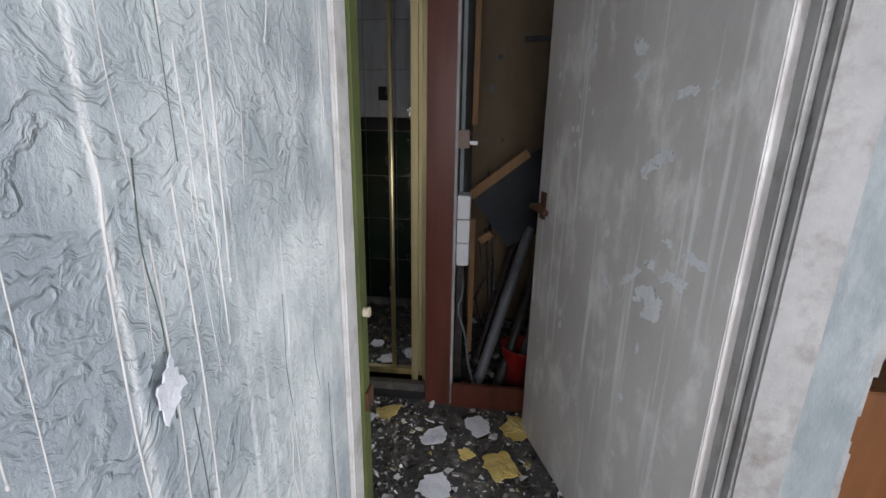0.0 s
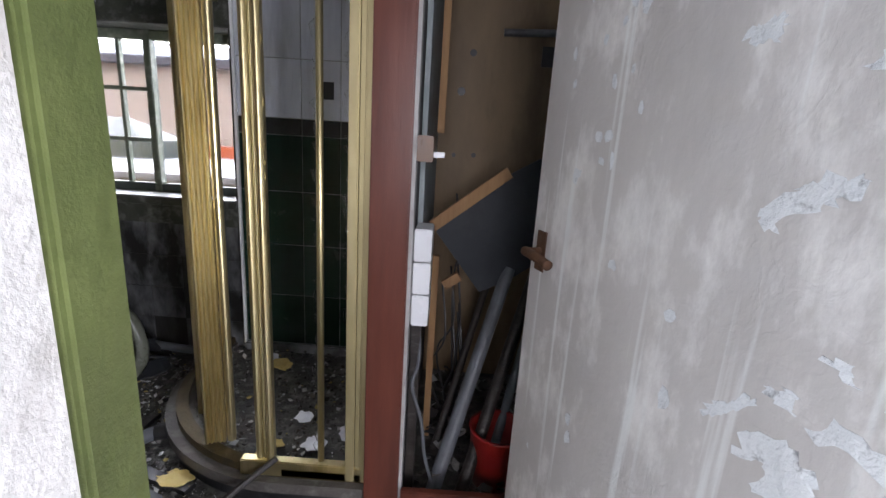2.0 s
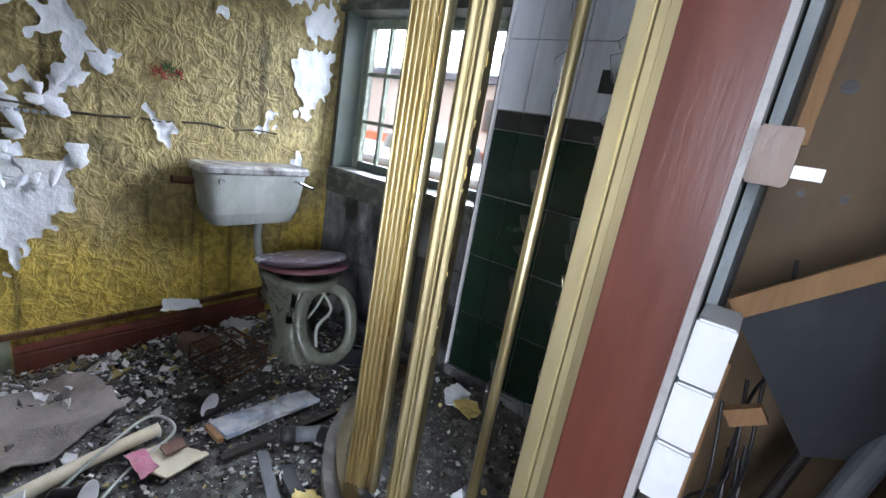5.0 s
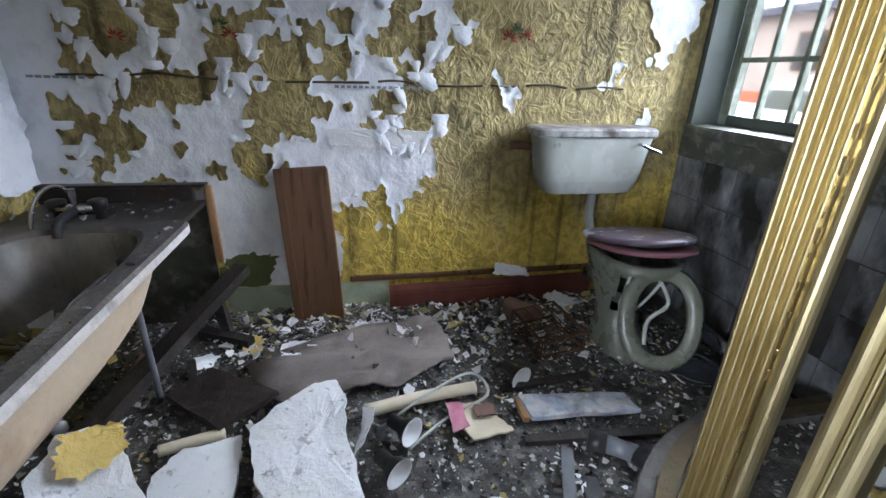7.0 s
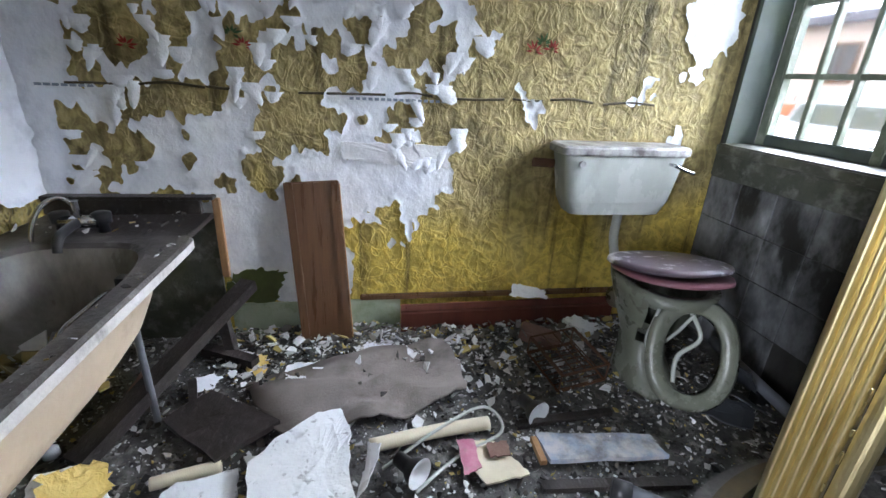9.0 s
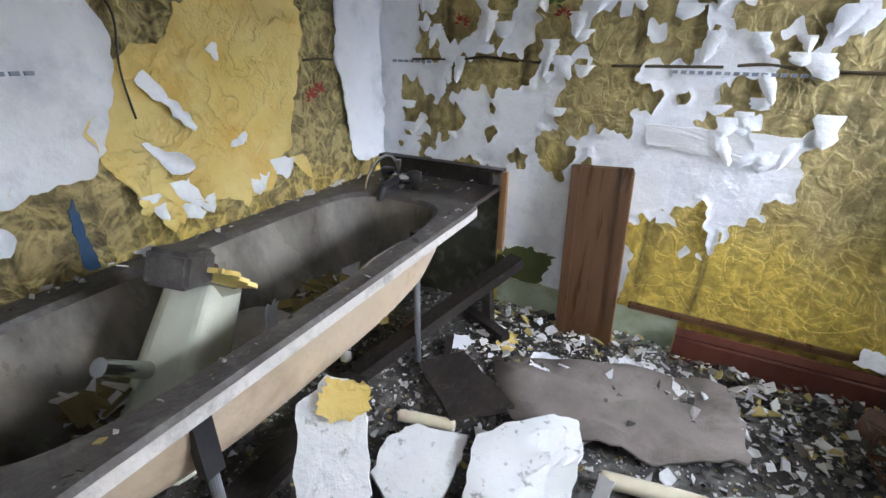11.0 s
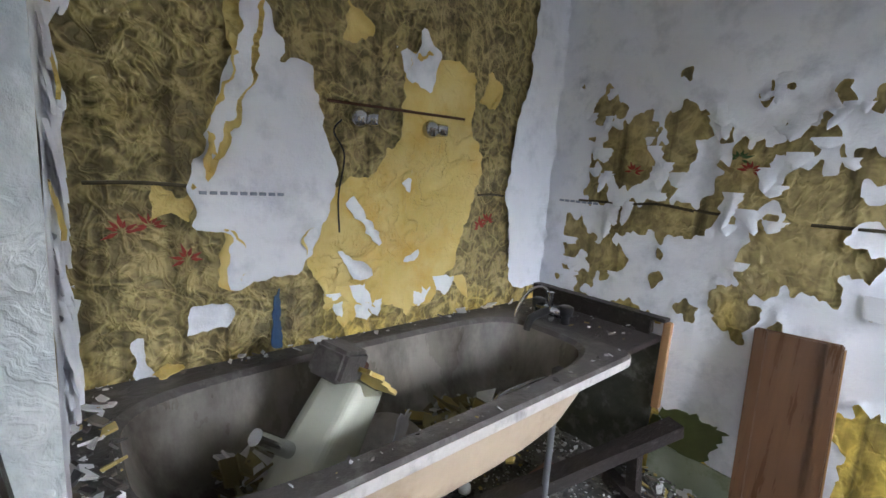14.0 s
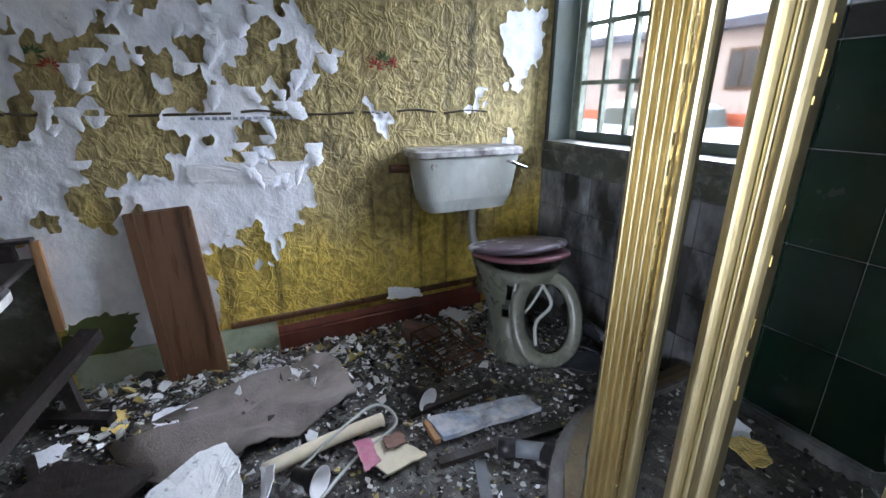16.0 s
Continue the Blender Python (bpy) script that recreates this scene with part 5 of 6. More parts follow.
def bath():
    t = thing("bathtub", "grimy cream bathtub with blackened rim on iron legs", "bathtub", (BX, BY, 0))
    part("rim", loft([(BX, BY, BZ - 0.012, 0.775, 0.335, 30), (BX, BY, BZ, 0.768, 0.328, 30), (BX, BY + 0.01, BZ, 0.7, 0.262, 4.5), (BX, BY + 0.01, BZ - 0.015, 0.685, 0.247, 4.2)], 144), "bath_rim", t, "blackened grimy rim", smooth=False)
    part("lip", loft([(BX, BY, BZ - 0.012, 0.776, 0.336, 30), (BX, BY, BZ - 0.042, 0.776, 0.336, 30), (BX, BY, BZ - 0.042, 0.76, 0.32, 30)], 144), "bath_lip", t, "worn pale rim edge")
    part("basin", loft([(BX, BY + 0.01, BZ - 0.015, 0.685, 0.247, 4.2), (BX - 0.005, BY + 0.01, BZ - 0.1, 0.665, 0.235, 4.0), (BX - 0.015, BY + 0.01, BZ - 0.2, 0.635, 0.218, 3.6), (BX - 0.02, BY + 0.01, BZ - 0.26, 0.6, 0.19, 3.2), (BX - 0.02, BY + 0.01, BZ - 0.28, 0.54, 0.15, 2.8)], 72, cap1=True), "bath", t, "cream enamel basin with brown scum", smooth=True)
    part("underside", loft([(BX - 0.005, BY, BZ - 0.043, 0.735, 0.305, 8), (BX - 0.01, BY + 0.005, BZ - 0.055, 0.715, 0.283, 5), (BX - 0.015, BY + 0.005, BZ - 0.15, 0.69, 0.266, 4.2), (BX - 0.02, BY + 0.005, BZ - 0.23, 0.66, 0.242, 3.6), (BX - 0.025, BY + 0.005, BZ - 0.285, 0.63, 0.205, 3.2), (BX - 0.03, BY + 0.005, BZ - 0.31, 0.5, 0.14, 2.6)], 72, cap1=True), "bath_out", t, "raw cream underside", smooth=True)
    for x, y in ((-0.2, 2.21), (-1.12, 2.14), (-0.2, 1.68), (-1.12, 1.68)):
        leg = part("leg", rod((x, y, 0.0), (x, y, 0.45), 0.012), "grey_pipe", t, "galvanised steel leg")
        part("sleeve", box(x - 0.02, y - 0.016, 0.4, x + 0.02, y + 0.016, 0.585), "black", leg)
    part("overflow", rod((-0.6, 1.70, 0.555), (-0.6, 1.718, 0.55), 0.024, n=20), "rust", t, "rusty overflow hole")
    bm = tube([(-0.84, 2.13, 0.46), (-0.86, 2.09, 0.52), (-1.0, 2.085, 0.53), (-1.14, 2.085, 0.52), (-1.16, 2.12, 0.47)], 0.011, 10)
    part("grab_rail", bm, "chrome", t, "chrome grab rail", smooth=True)


bath()


def end_shelf():
    t = thing("bath_end_panel", "dark wood boxing behind the taps with white debris", "panel", (-1.55, 1.9, 0))
    part("shelf", box(X0, Y0, 0.6, -1.39, 2.24, 0.622), "dark_wood", t, bevel=0.003)
    part("back_board", box(X0 + 0.001, Y0, 0.623, X0 + 0.04, 2.2, 0.69), "dark_wood", t, bevel=0.003)
    part("cap", box(X0, Y0, 0.691, X0 + 0.055, 2.26, 0.705), "dark_wood", t, bevel=0.002)
    part("side_panel", box(X0 + 0.001, Y0 + 0.02, 0.0, X0 + 0.014, 2.24, 0.598), "sill_dark", t)
    part("side_batten", box(X0, 2.245, 0.32, X0 + 0.03, 2.275, 0.69), "raw_wood", t, "bare split wooden batten", bevel=0.002)


end_shelf()


def mixer():
    t = thing("bath_mixer_tap", "tarnished bath mixer tap with shower hose", "tap", (-1.46, 1.86, 0.63))
    for y in (1.79, 1.93):
        part("valve", loft([(-1.455, y, 0.62, 0.02, 0.02, 2), (-1.455, y, 0.655, 0.018, 0.018, 2), (-1.455, y, 0.66, 0.03, 0.03, 2), (-1.455, y, 0.695, 0.032, 0.032, 2), (-1.455, y, 0.70, 0.022, 0.022, 2)], 18, True, True), "black", t, smooth=True)
    part("body", rod((-1.44, 1.80, 0.665), (-1.44, 1.92, 0.665), 0.022, n=18), "chrome", t, smooth=True)
    bm = tube([(-1.43, 1.86, 0.665), (-1.37, 1.86, 0.66), (-1.31, 1.86, 0.645), (-1.295, 1.86, 0.60)], 0.017, 12)
    part("spout", bm, "black", t, smooth=True)
    part("diverter", rod((-1.44, 1.86, 0.68), (-1.44, 1.86, 0.745), 0.011, 0.014), "chrome", t)
    bm = tube([(-1.44, 1.86, 0.72), (-1.42, 1.83, 0.76), (-1.38, 1.79, 0.74), (-1.33, 1.77, 0.66), (-1.31, 1.77, 0.52), (-1.3, 1.79, 0.42)], 0.008, 8)
    part("hose", bm, "chrome", t, "ribbed shower hose", smooth=True)


mixer()


def broken_basin():
    t = thing("broken_basin_pedestal", "broken pistachio ceramic pedestal lying in the bath", "ceramic piece", (-0.3, 1.95, 0.3))
    m = Matrix.Translation((-0.21, 1.97, 0.27)) @ Matrix.Rotation(radians(28), 4, "Z") @ Matrix.Rotation(radians(-32), 4, "Y") @ Matrix.Rotation(radians(-10), 4, "X") @ Matrix.Scale(1.12, 4)
    bm = bmesh.new()
    rows = []
    for z, a, b in ((0.0, 0.1, 0.075), (0.1, 0.096, 0.072), (0.25, 0.085, 0.066), (0.38, 0.072, 0.06)):
        rows.append([bm.verts.new(m @ Vector((a * math.copysign(abs(math.cos(q)) ** 0.4, math.cos(q)), b * math.copysign(abs(math.sin(q)) ** 0.4, math.sin(q)), z + 0.012 * math.sin(3 * q)))) for q in [2 * math.pi * j / 32 for j in range(32)]])
    for p, q in zip(rows, rows[1:]):
        for j in range(32):
            bm.faces.new((p[j], p[(j + 1) % 32], q[(j + 1) % 32], q[j]))
    bm.faces.new(rows[0])
    bm.faces.new(rows[-1])
    part("column", bm, "pistachio", t, "", smooth=False)
    part("grey_block", box(-0.05, -0.05, 0.395, 0.05, 0.04, 0.47, m @ Matrix.Rotation(radians(14), 4, "Y")), "bath_rim", t, "grimy square end", bevel=0.01)
    o = part("paper_rag", ragged([(-0.08, -0.07), (0.08, -0.07), (0.1, 0.07), (-0.07, 0.08)], 0.01, 17, 0.012, 0.04), "yellow_paper", t, "yellow torn paper stuck on")
    o.matrix_world = m @ pose(0, 0, 0.385)
    o = part("paper_rag", ragged([(0, 0), (0.1, 0.01), (0.08, -0.16), (0.03, -0.14)], 0.003, 18, 0.012, 0.05), "white_paper", t, "white torn paper hanging down")
    o.matrix_world = m @ pose(-0.05, 0.1, 0.36, 80, 0, 180)
    part("metal_stub", rod(m @ Vector((0.05, -0.02, 0.2)), m @ Vector((0.19, -0.05, 0.22)), 0.02, n=18), "chrome", t, "chrome pipe stub")


broken_basin()
single("dirty_bowl", loft([(-0.5, 1.98, 0.352, 0.05, 0.05, 2), (-0.5, 1.98, 0.38, 0.1, 0.09, 2.4), (-0.5, 1.98, 0.47, 0.125, 0.115, 2.6), (-0.5, 1.98, 0.48, 0.115, 0.105, 2.6), (-0.5, 1.98, 0.4, 0.085, 0.075, 2.2)], 28, True, True), "bath_lip", "grimy ceramic bowl lying in the bath", "bowl", smooth=True)


def flakes(name, count, region, z, size, mat, label, seed, height=None, category="debris"):
    """Many small flat scraps and crumbs in one mesh."""
    rnd = random.Random(seed)
    verts, faces = [], []
    made = 0
    while made < count:
        x, y, w = region(rnd)
        s = size * (0.35 + rnd.random() ** 4 * 1.7) * w
        base = z + (height(x, y) if height else 0.0)
        q = Euler((rnd.gauss(0, 0.35), rnd.gauss(0, 0.35), rnd.uniform(0, 6.28))).to_matrix()
        k = rnd.choice((3, 4, 4, 5))
        ring = [Vector((s * math.cos(6.283 * j / k) * rnd.uniform(0.45, 1.5), s * math.sin(6.283 * j / k) * rnd.uniform(0.3, 1.1), rnd.uniform(-0.1, 0.12) * s)) for j in range(k)]
        th = min(0.006, s * 0.3)
        i = len(verts)
        lowest = min((q @ v).z for v in ring)
        c = Vector((x, y, base - lowest + 0.001))
        verts += [tuple(c + q @ v) for v in ring] + [tuple(c + q @ (v + Vector((0, 0, th)))) for v in ring]
        faces.append(tuple(range(i + k - 1, i - 1, -1)))
        faces.append(tuple(range(i + k, i + 2 * k)))
        faces += [(i + j, i + (j + 1) % k, i + k + (j + 1) % k, i + k + j) for j in range(k)]
        made += 1
    me = bpy.data.meshes.new(name)
    me.from_pydata(verts, [], faces)
    me.materials.append(M[mat])
    return tagged(new(name, me), label, category, kind="stuff")


def in_tub(rnd):
    a = rnd.uniform(0, 6.283)
    r = math.sqrt(rnd.random())
    return -0.66 + 0.5 * r * math.cos(a), 1.95 + 0.16 * r * math.sin(a), 1.0


flakes("bath_debris", 1100, in_tub, 0.352, 0.016, "flake_bath", "ochre and white paper scraps in the bath", 51)
flakes("bath_debris_heap", 260, lambda r: (-0.13 - abs(r.gauss(0, 0.07)), 1.89 + r.gauss(0, 0.05), 1.0), 0.352, 0.03, "flake_bath", "heap of ochre scraps at the bath end", 52, lambda x, y: 0.09 * math.exp(-((x + 0.15) ** 2 + (y - 1.89) ** 2) / 0.008))
flakes("bath_debris_heap", 420, lambda r: (-0.85 + r.gauss(0, 0.16), 1.96 + r.gauss(0, 0.06), 1.0), 0.352, 0.028, "flake_bath", "heap of ochre scraps in the bath middle", 53, lambda x, y: 0.07 * math.exp(-((x + 0.85) ** 2) / 0.03 - (y - 1.96) ** 2 / 0.008))


def on_rim(rnd):
    k = rnd.random()
    if k < 0.45:
        return rnd.uniform(0.08, 0.15), rnd.uniform(1.62, 2.25), 1.0
    if k < 0.7:
        return rnd.uniform(-1.36, 0.1), rnd.uniform(1.61, 1.66), 0.7
    if k < 0.85:
        return rnd.uniform(-1.36, 0.1), rnd.uniform(2.22, 2.26), 0.5
    return rnd.uniform(-1.66, -1.4), rnd.uniform(1.65, 2.2), 0.9


flakes("rim_debris", 330, on_rim, 0.631, 0.012, "flake", "white paint flakes on the bath rim", 54)
for x, s in ((-0.48, 81), (-1.3, 82), (-0.05, 83), (-1.12, 84)):
    o = single("paper_scrap", ragged([(-0.035, -0.015), (0.04, -0.02), (0.03, 0.02), (-0.03, 0.02)], 0.003, s, 0.006, 0.02, 5), "white_paper" if s != 83 else "yellow_paper", "torn paper scrap on the bath rim", "paper", group="scraps on the bath rim")
    o.matrix_world = pose(x, 1.64, 0.637, 0, 0, s * 7)

# shower wall fittings over the bath
for x in (-0.6, -0.9):
    t = thing("pipe_boss", "round chrome pipe boss on the wall", "fitting", (x, Y0, 1.37), group="pipe bosses over the bath")
    bm = bmesh.new()
    bmesh.ops.create_uvsphere(bm, u_segments=20, v_segments=12, radius=0.032, matrix=Matrix.Translation((x, Y0 + 0.03, 1.37)))
    part("dome", bm, "chrome", t, smooth=True)
    part("nozzle", rod((x - 0.02, Y0 + 0.035, 1.37), (x - 0.055, Y0 + 0.06, 1.37), 0.024, 0.02, 16), "chrome", t, smooth=True)
single("wall_rail", rod((-0.5, Y0 + 0.012, 1.412), (-1.08, Y0 + 0.012, 1.43), 0.005), "rust", "thin dark rail line over the pipe bosses", "rail")
single("wall_cable", tube([(-0.55, Y0 + 0.012, 1.36), (-0.52, Y0 + 0.02, 1.32), (-0.56, Y0 + 0.018, 1.25), (-0.545, Y0 + 0.015, 1.12), (-0.55, Y0 + 0.02, 1.0)], 0.003, 6), "black", "thin black cable down the wall", "cable", smooth=True)

# ---- toilet ----
TX, TY = -1.17, 4.12


def cistern():
    t = thing("toilet_cistern", "stained white ceramic cistern with chrome lever", "cistern", (-1.6, 4.03, 0.65))
    cx, cy = -1.6, 4.045
    part("tank", loft([(cx, cy, 0.655, 0.06, 0.2, 6), (cx, cy, 0.66, 0.075, 0.225, 6), (cx, cy, 0.72, 0.083, 0.255, 7), (cx, cy, 0.93, 0.09, 0.292, 8)], 48, True, True), "ceramic", t, smooth=False)
    part("lid", loft([(cx, cy, 0.93, 0.094, 0.3, 8), (cx, cy, 0.936, 0.1, 0.31, 8), (cx, cy, 0.962, 0.1, 0.31, 8), (cx, cy, 0.972, 0.09, 0.298, 8)], 48, True, True), "ceramic_lid", t, "sooty ceramic lid")
    lever = part("lever", tube([(cx + 0.09, 4.25, 0.9), (cx + 0.12, 4.25, 0.9), (cx + 0.125, 4.29, 0.885), (cx + 0.125, 4.35, 0.865)], 0.008, 10), "chrome", t, "chrome flush lever", smooth=True)
    part("plug", rod((cx + 0.086, 3.83, 0.895), (cx + 0.1, 3.83, 0.895), 0.014), "ceramic_lid", t)
    part("inlet", rod((cx, 3.735, 0.88), (cx, 3.64, 0.885), 0.02), "rust", t, "rusty inlet pipe")
    part("flush_pipe", tube([(cx - 0.01, cy + 0.06, 0.655), (cx - 0.01, cy + 0.06, 0.52), (cx + 0.03, cy + 0.07, 0.4)], 0.022, 14), "ceramic", t, "white flush pipe", smooth=True)


cistern()


def toilet():
    t = thing("toilet", "smashed mouldy toilet pan with purple seat and lid", "toilet", (TX, TY, 0))
    bm = loft([(TX - 0.02, TY, 0.0, 0.16, 0.115, 3), (TX - 0.03, TY, 0.03, 0.15, 0.105, 3), (TX - 0.08, TY, 0.12, 0.105, 0.088, 2.6), (TX - 0.09, TY, 0.2, 0.105, 0.088, 2.5), (TX - 0.07, TY, 0.29, 0.15, 0.125, 2.4), (TX - 0.05, TY, 0.39, 0.205, 0.165, 2.2), (TX - 0.05, TY, 0.44, 0.225, 0.18, 2.2), (TX - 0.05, TY, 0.485, 0.235, 0.188, 2.2), (TX - 0.05, TY, 0.485, 0.19, 0.145, 2.2), (TX - 0.055, TY, 0.4, 0.17, 0.13, 2.2), (TX - 0.07, TY, 0.3, 0.11, 0.09, 2.2), (TX - 0.08, TY, 0.22, 0.06, 0.05, 2.2)], 56, True, True)
    # the front of the bowl is smashed in
    hole = [f for f in bm.faces if (lambda c: 0.235 < c.z < 0.43 and c.x > TX + 0.0 and c.y < TY + 0.09 + 0.03 * math.sin(c.z * 60) and c.y > TY - 0.13 + 0.03 * math.sin(c.z * 45))(f.calc_center_median())]
    bmesh.ops.delete(bm, geom=hole, context="FACES")
    part("pan", bm, "pan", t, "algae-green cracked pan, smashed in front", smooth=True)
    part("trap", rod((TX - 0.2, TY + 0.02, 0.3), (TX - 0.38, TY + 0.03, 0.22), 0.06, n=18), "pan", t, smooth=True)
    m = Matrix.Translation((TX - 0.03, TY + 0.01, 0.505)) @ Matrix.Rotation(radians(-1), 4, "X") @ Matrix.Rotation(radians(-9), 4, "Y")
    bm = loft([(0, 0, 0, 0.215, 0.195, 2.3), (0, 0, 0.008, 0.235, 0.212, 2.3), (0, 0, 0.022, 0.23, 0.208, 2.3), (0, 0, 0.022, 0.14, 0.115, 2.2), (0, 0, 0.0, 0.14, 0.115, 2.2)], 44)
    bm.transform(m)
    part("seat_ring", bm, "seat_ring", t, "maroon plastic seat", smooth=True)
    m = m @ pose(-0.01, -0.01, 0.037, 2, -2.5, 0)
    bm = loft([(0, 0, 0, 0.22, 0.2, 2.3), (0, 0, 0.006, 0.238, 0.216, 2.3), (0, 0, 0.018, 0.235, 0.213, 2.3), (0, 0, 0.024, 0.2, 0.18, 2.3)], 44, True, True)
    bm.transform(m)
    part("seat_lid", bm, "seat", t, "purple lid with flaked white paint", smooth=True)
    for pts in ([(TX + 0.13, TY - 0.12, 0.44), (TX + 0.1, TY - 0.11, 0.36), (TX + 0.06, TY - 0.09, 0.26), (TX + 0.065, TY - 0.06, 0.16), (TX + 0.09, TY - 0.03, 0.1)], [(TX + 0.17, TY + 0.0, 0.43), (TX + 0.13, TY - 0.02, 0.33), (TX + 0.1, TY - 0.06, 0.25)]):
        part("crack", tube(pts, 0.007, 6), "ceramic", t, "raw white break line", smooth=True)


toilet()


def loose_ring():
    """A second ring leaning against the pan."""
    m = Matrix.Translation((TX + 0.2, TY - 0.0, 0.28)) @ Matrix.Rotation(radians(-22), 4, "Z") @ Matrix.Rotation(radians(66), 4, "Y")
    bm = loft([(0, 0, 0, 0.2, 0.15, 2.3), (0, 0, 0.02, 0.215, 0.165, 2.3), (0, 0, 0.035, 0.2, 0.15, 2.3), (0, 0, 0.035, 0.155, 0.105, 2.2), (0, 0, 0.0, 0.15, 0.1, 2.2), (0, 0, 0, 0.2, 0.15, 2.3)], 44)
    bm.transform(m)
    single("pan_rim_piece", bm, "pan", "broken oval toilet rim leaning on the pan", "toilet rim", smooth=True)
    bm = tube([m @ Vector((-0.16, -0.02, 0.02)), m @ Vector((-0.06, 0.03, 0.0)), m @ Vector((0.02, -0.04, -0.01)), m @ Vector((0.12, -0.05, 0.0))], 0.009, 8)
    single("torn_seal", bm, "ceramic", "white broken strip across the rim", "seal", smooth=True)


loose_ring()
for a, b in (((-1.3, 4.53, 0.1), (-0.64, 4.5, 0.06)),):
    single("floor_pipe", rod(a, b, 0.024, n=16), "grey_pipe", "grey waste pipe along the wall foot", "pipe", smooth=True)
    single("pipe_bracket", box(-1.0, 4.49, 0.0, -0.96, 4.56, 0.06), "black", "black pipe bracket under the waste pipe", "bracket")
for k in range(3):
    o = single("bag_fold", ragged([(-0.1, -0.05), (0.12, -0.06), (0.1, 0.06), (-0.08, 0.05)], 0.006, 90 + k, 0.01, 0.06, 7), "slate", "dark plastic sheet crumpled beside the toilet", "plastic sheet", group="plastic sheets by the toilet")
    o.matrix_world = pose(-0.92 - 0.04 * k, 4.28 + 0.07 * k, 0.01 + 0.05 * k, 0, 25 * k, 30 + 40 * k)

# ---- loose things on the floor ----


def leaning_board():
    t = thing("brown_board", "brown varnished wooden board leaning on the wall", "board", (-1.6, 2.7, 0))
    m = Matrix.Translation((-1.6, 2.59, 0.004)) @ Matrix.Rotation(radians(-6.2), 4, "Y") @ Matrix.Rotation(radians(3.2), 4, "X")
    part("panel", box(0, 0, 0, 0.018, 0.235, 0.765, m), "brown_wood", t, bevel=0.006)
    for y in (0.0, 0.195):
        part("stile", box(0.0185, y, 0, 0.026, y + 0.04, 0.765, m), "brown_wood", t, bevel=0.003)
    part("bare_edge", box(-0.001, 0.2355, 0.01, 0.017, 0.239, 0.75, m), "raw_wood", t)


leaning_board()


def beam(name, a, b, w, h, mat, label):
    a, b = Vector(a), Vector(b)
    d = b - a
    m = Matrix.Translation(a) @ d.to_track_quat("X", "Z").to_matrix().to_4x4()
    bm = box(0, -w / 2, -h / 2, d.length, w / 2, h / 2, m)
    bmesh.ops.subdivide_edges(bm, edges=bm.edges[:], cuts=5, use_grid_fill=True)
    for v in bm.verts:
        v.co += 0.004 * noise.noise_vector(v.co * 14)
    return single(name, bm, mat, label, "beam")


beam("fallen_beam", (-1.66, 2.36, 0.29), (-0.9, 2.0, 0.04), 0.075, 0.05, "dark_wood", "dark broken beam sloping from wall to floor")
beam("fallen_beam", (-0.88, 2.02, 0.035), (0.08, 2.05, 0.035), 0.09, 0.05, "dark_wood", "dark beam lying along under the bath")
beam("beam_leg", (-1.5, 2.3, 0.0), (-1.5, 2.28, 0.2), 0.05, 0.04, "dark_wood", "short dark timber leg under the beam")
beam("floor_batten", (-1.52, 2.18, 0.03), (-1.4, 2.42, 0.03), 0.05, 0.05, "dark_wood", "short dark batten on the floor")
beam("wood_stick", (-1.3, 2.2, 0.02), (-1.02, 2.3, 0.02), 0.03, 0.03, "dark_wood", "dark splintered stick on the floor")
beam("brick_stick", (-1.38, 2.0, 0.02), (-1.2, 2.02, 0.03), 0.05, 0.03, "brick", "reddish timber offcut under the bath")
o = single("dark_board", ragged([(-1.206, 2.307), (-1.06, 2.19), (-0.853, 2.427), (-1.017, 2.59)], 0.022, 3, 0.003, 0.01, 5), "dark_wood", "dark brown board lying on debris", "board")
o.matrix_world = pose(0, 0, 0.03)
o = single("carpet_piece", ragged([(-1.29, 2.4), (-1.42, 2.8), (-1.52, 3.25), (-1.3, 3.3), (-1.12, 3.3), (-1.0, 2.95), (-0.95, 2.62), (-1.1, 2.5)], 0.012, 4, 0.01, 0.06, 8), "cloth", "sodden grey-brown carpet piece crumpled on the floor", "carpet", smooth=True)
o.matrix_world = pose(0, 0, 0.002)
o = single("plaster_slab", ragged([(-0.82, 2.53), (-1.02, 2.71), (-1.06, 2.8), (-0.95, 2.84), (-0.74, 2.85), (-0.5, 2.91), (-0.48, 2.66), (-0.62, 2.58)], 0.016, 14, 0.007, 0.03, 5), "slab", "white painted plaster slab fallen on the floor", "plaster", group="fallen plaster", smooth=False)
o.matrix_world = pose(0, 0, 0.035)
o = single("plaster_slab", ragged([(-0.85, 2.5), (-0.8, 2.33), (-0.71, 2.27), (-0.58, 2.3), (-0.5, 2.42), (-0.58, 2.53), (-0.7, 2.52)], 0.014, 15, 0.007, 0.02, 5), "slab", "white painted plaster slab fallen on the floor", "plaster", group="fallen plaster")
o.matrix_world = pose(0, 0, 0.012)
CHUNK = pose(-0.6, 2.19, 0.335, 0, 50, 30)
o = single("plaster_chunk", ragged([(0, -0.03), (0.02, 0.05), (0.12, 0.09), (0.3, 0.1), (0.43, 0.06), (0.42, -0.06), (0.25, -0.1), (0.08, -0.1)], 0.014, 16, 0.008, 0.01, 5), "slab", "broken white plaster chunk leaning on the bath", "plaster", group="fallen plaster")
o.matrix_world = CHUNK
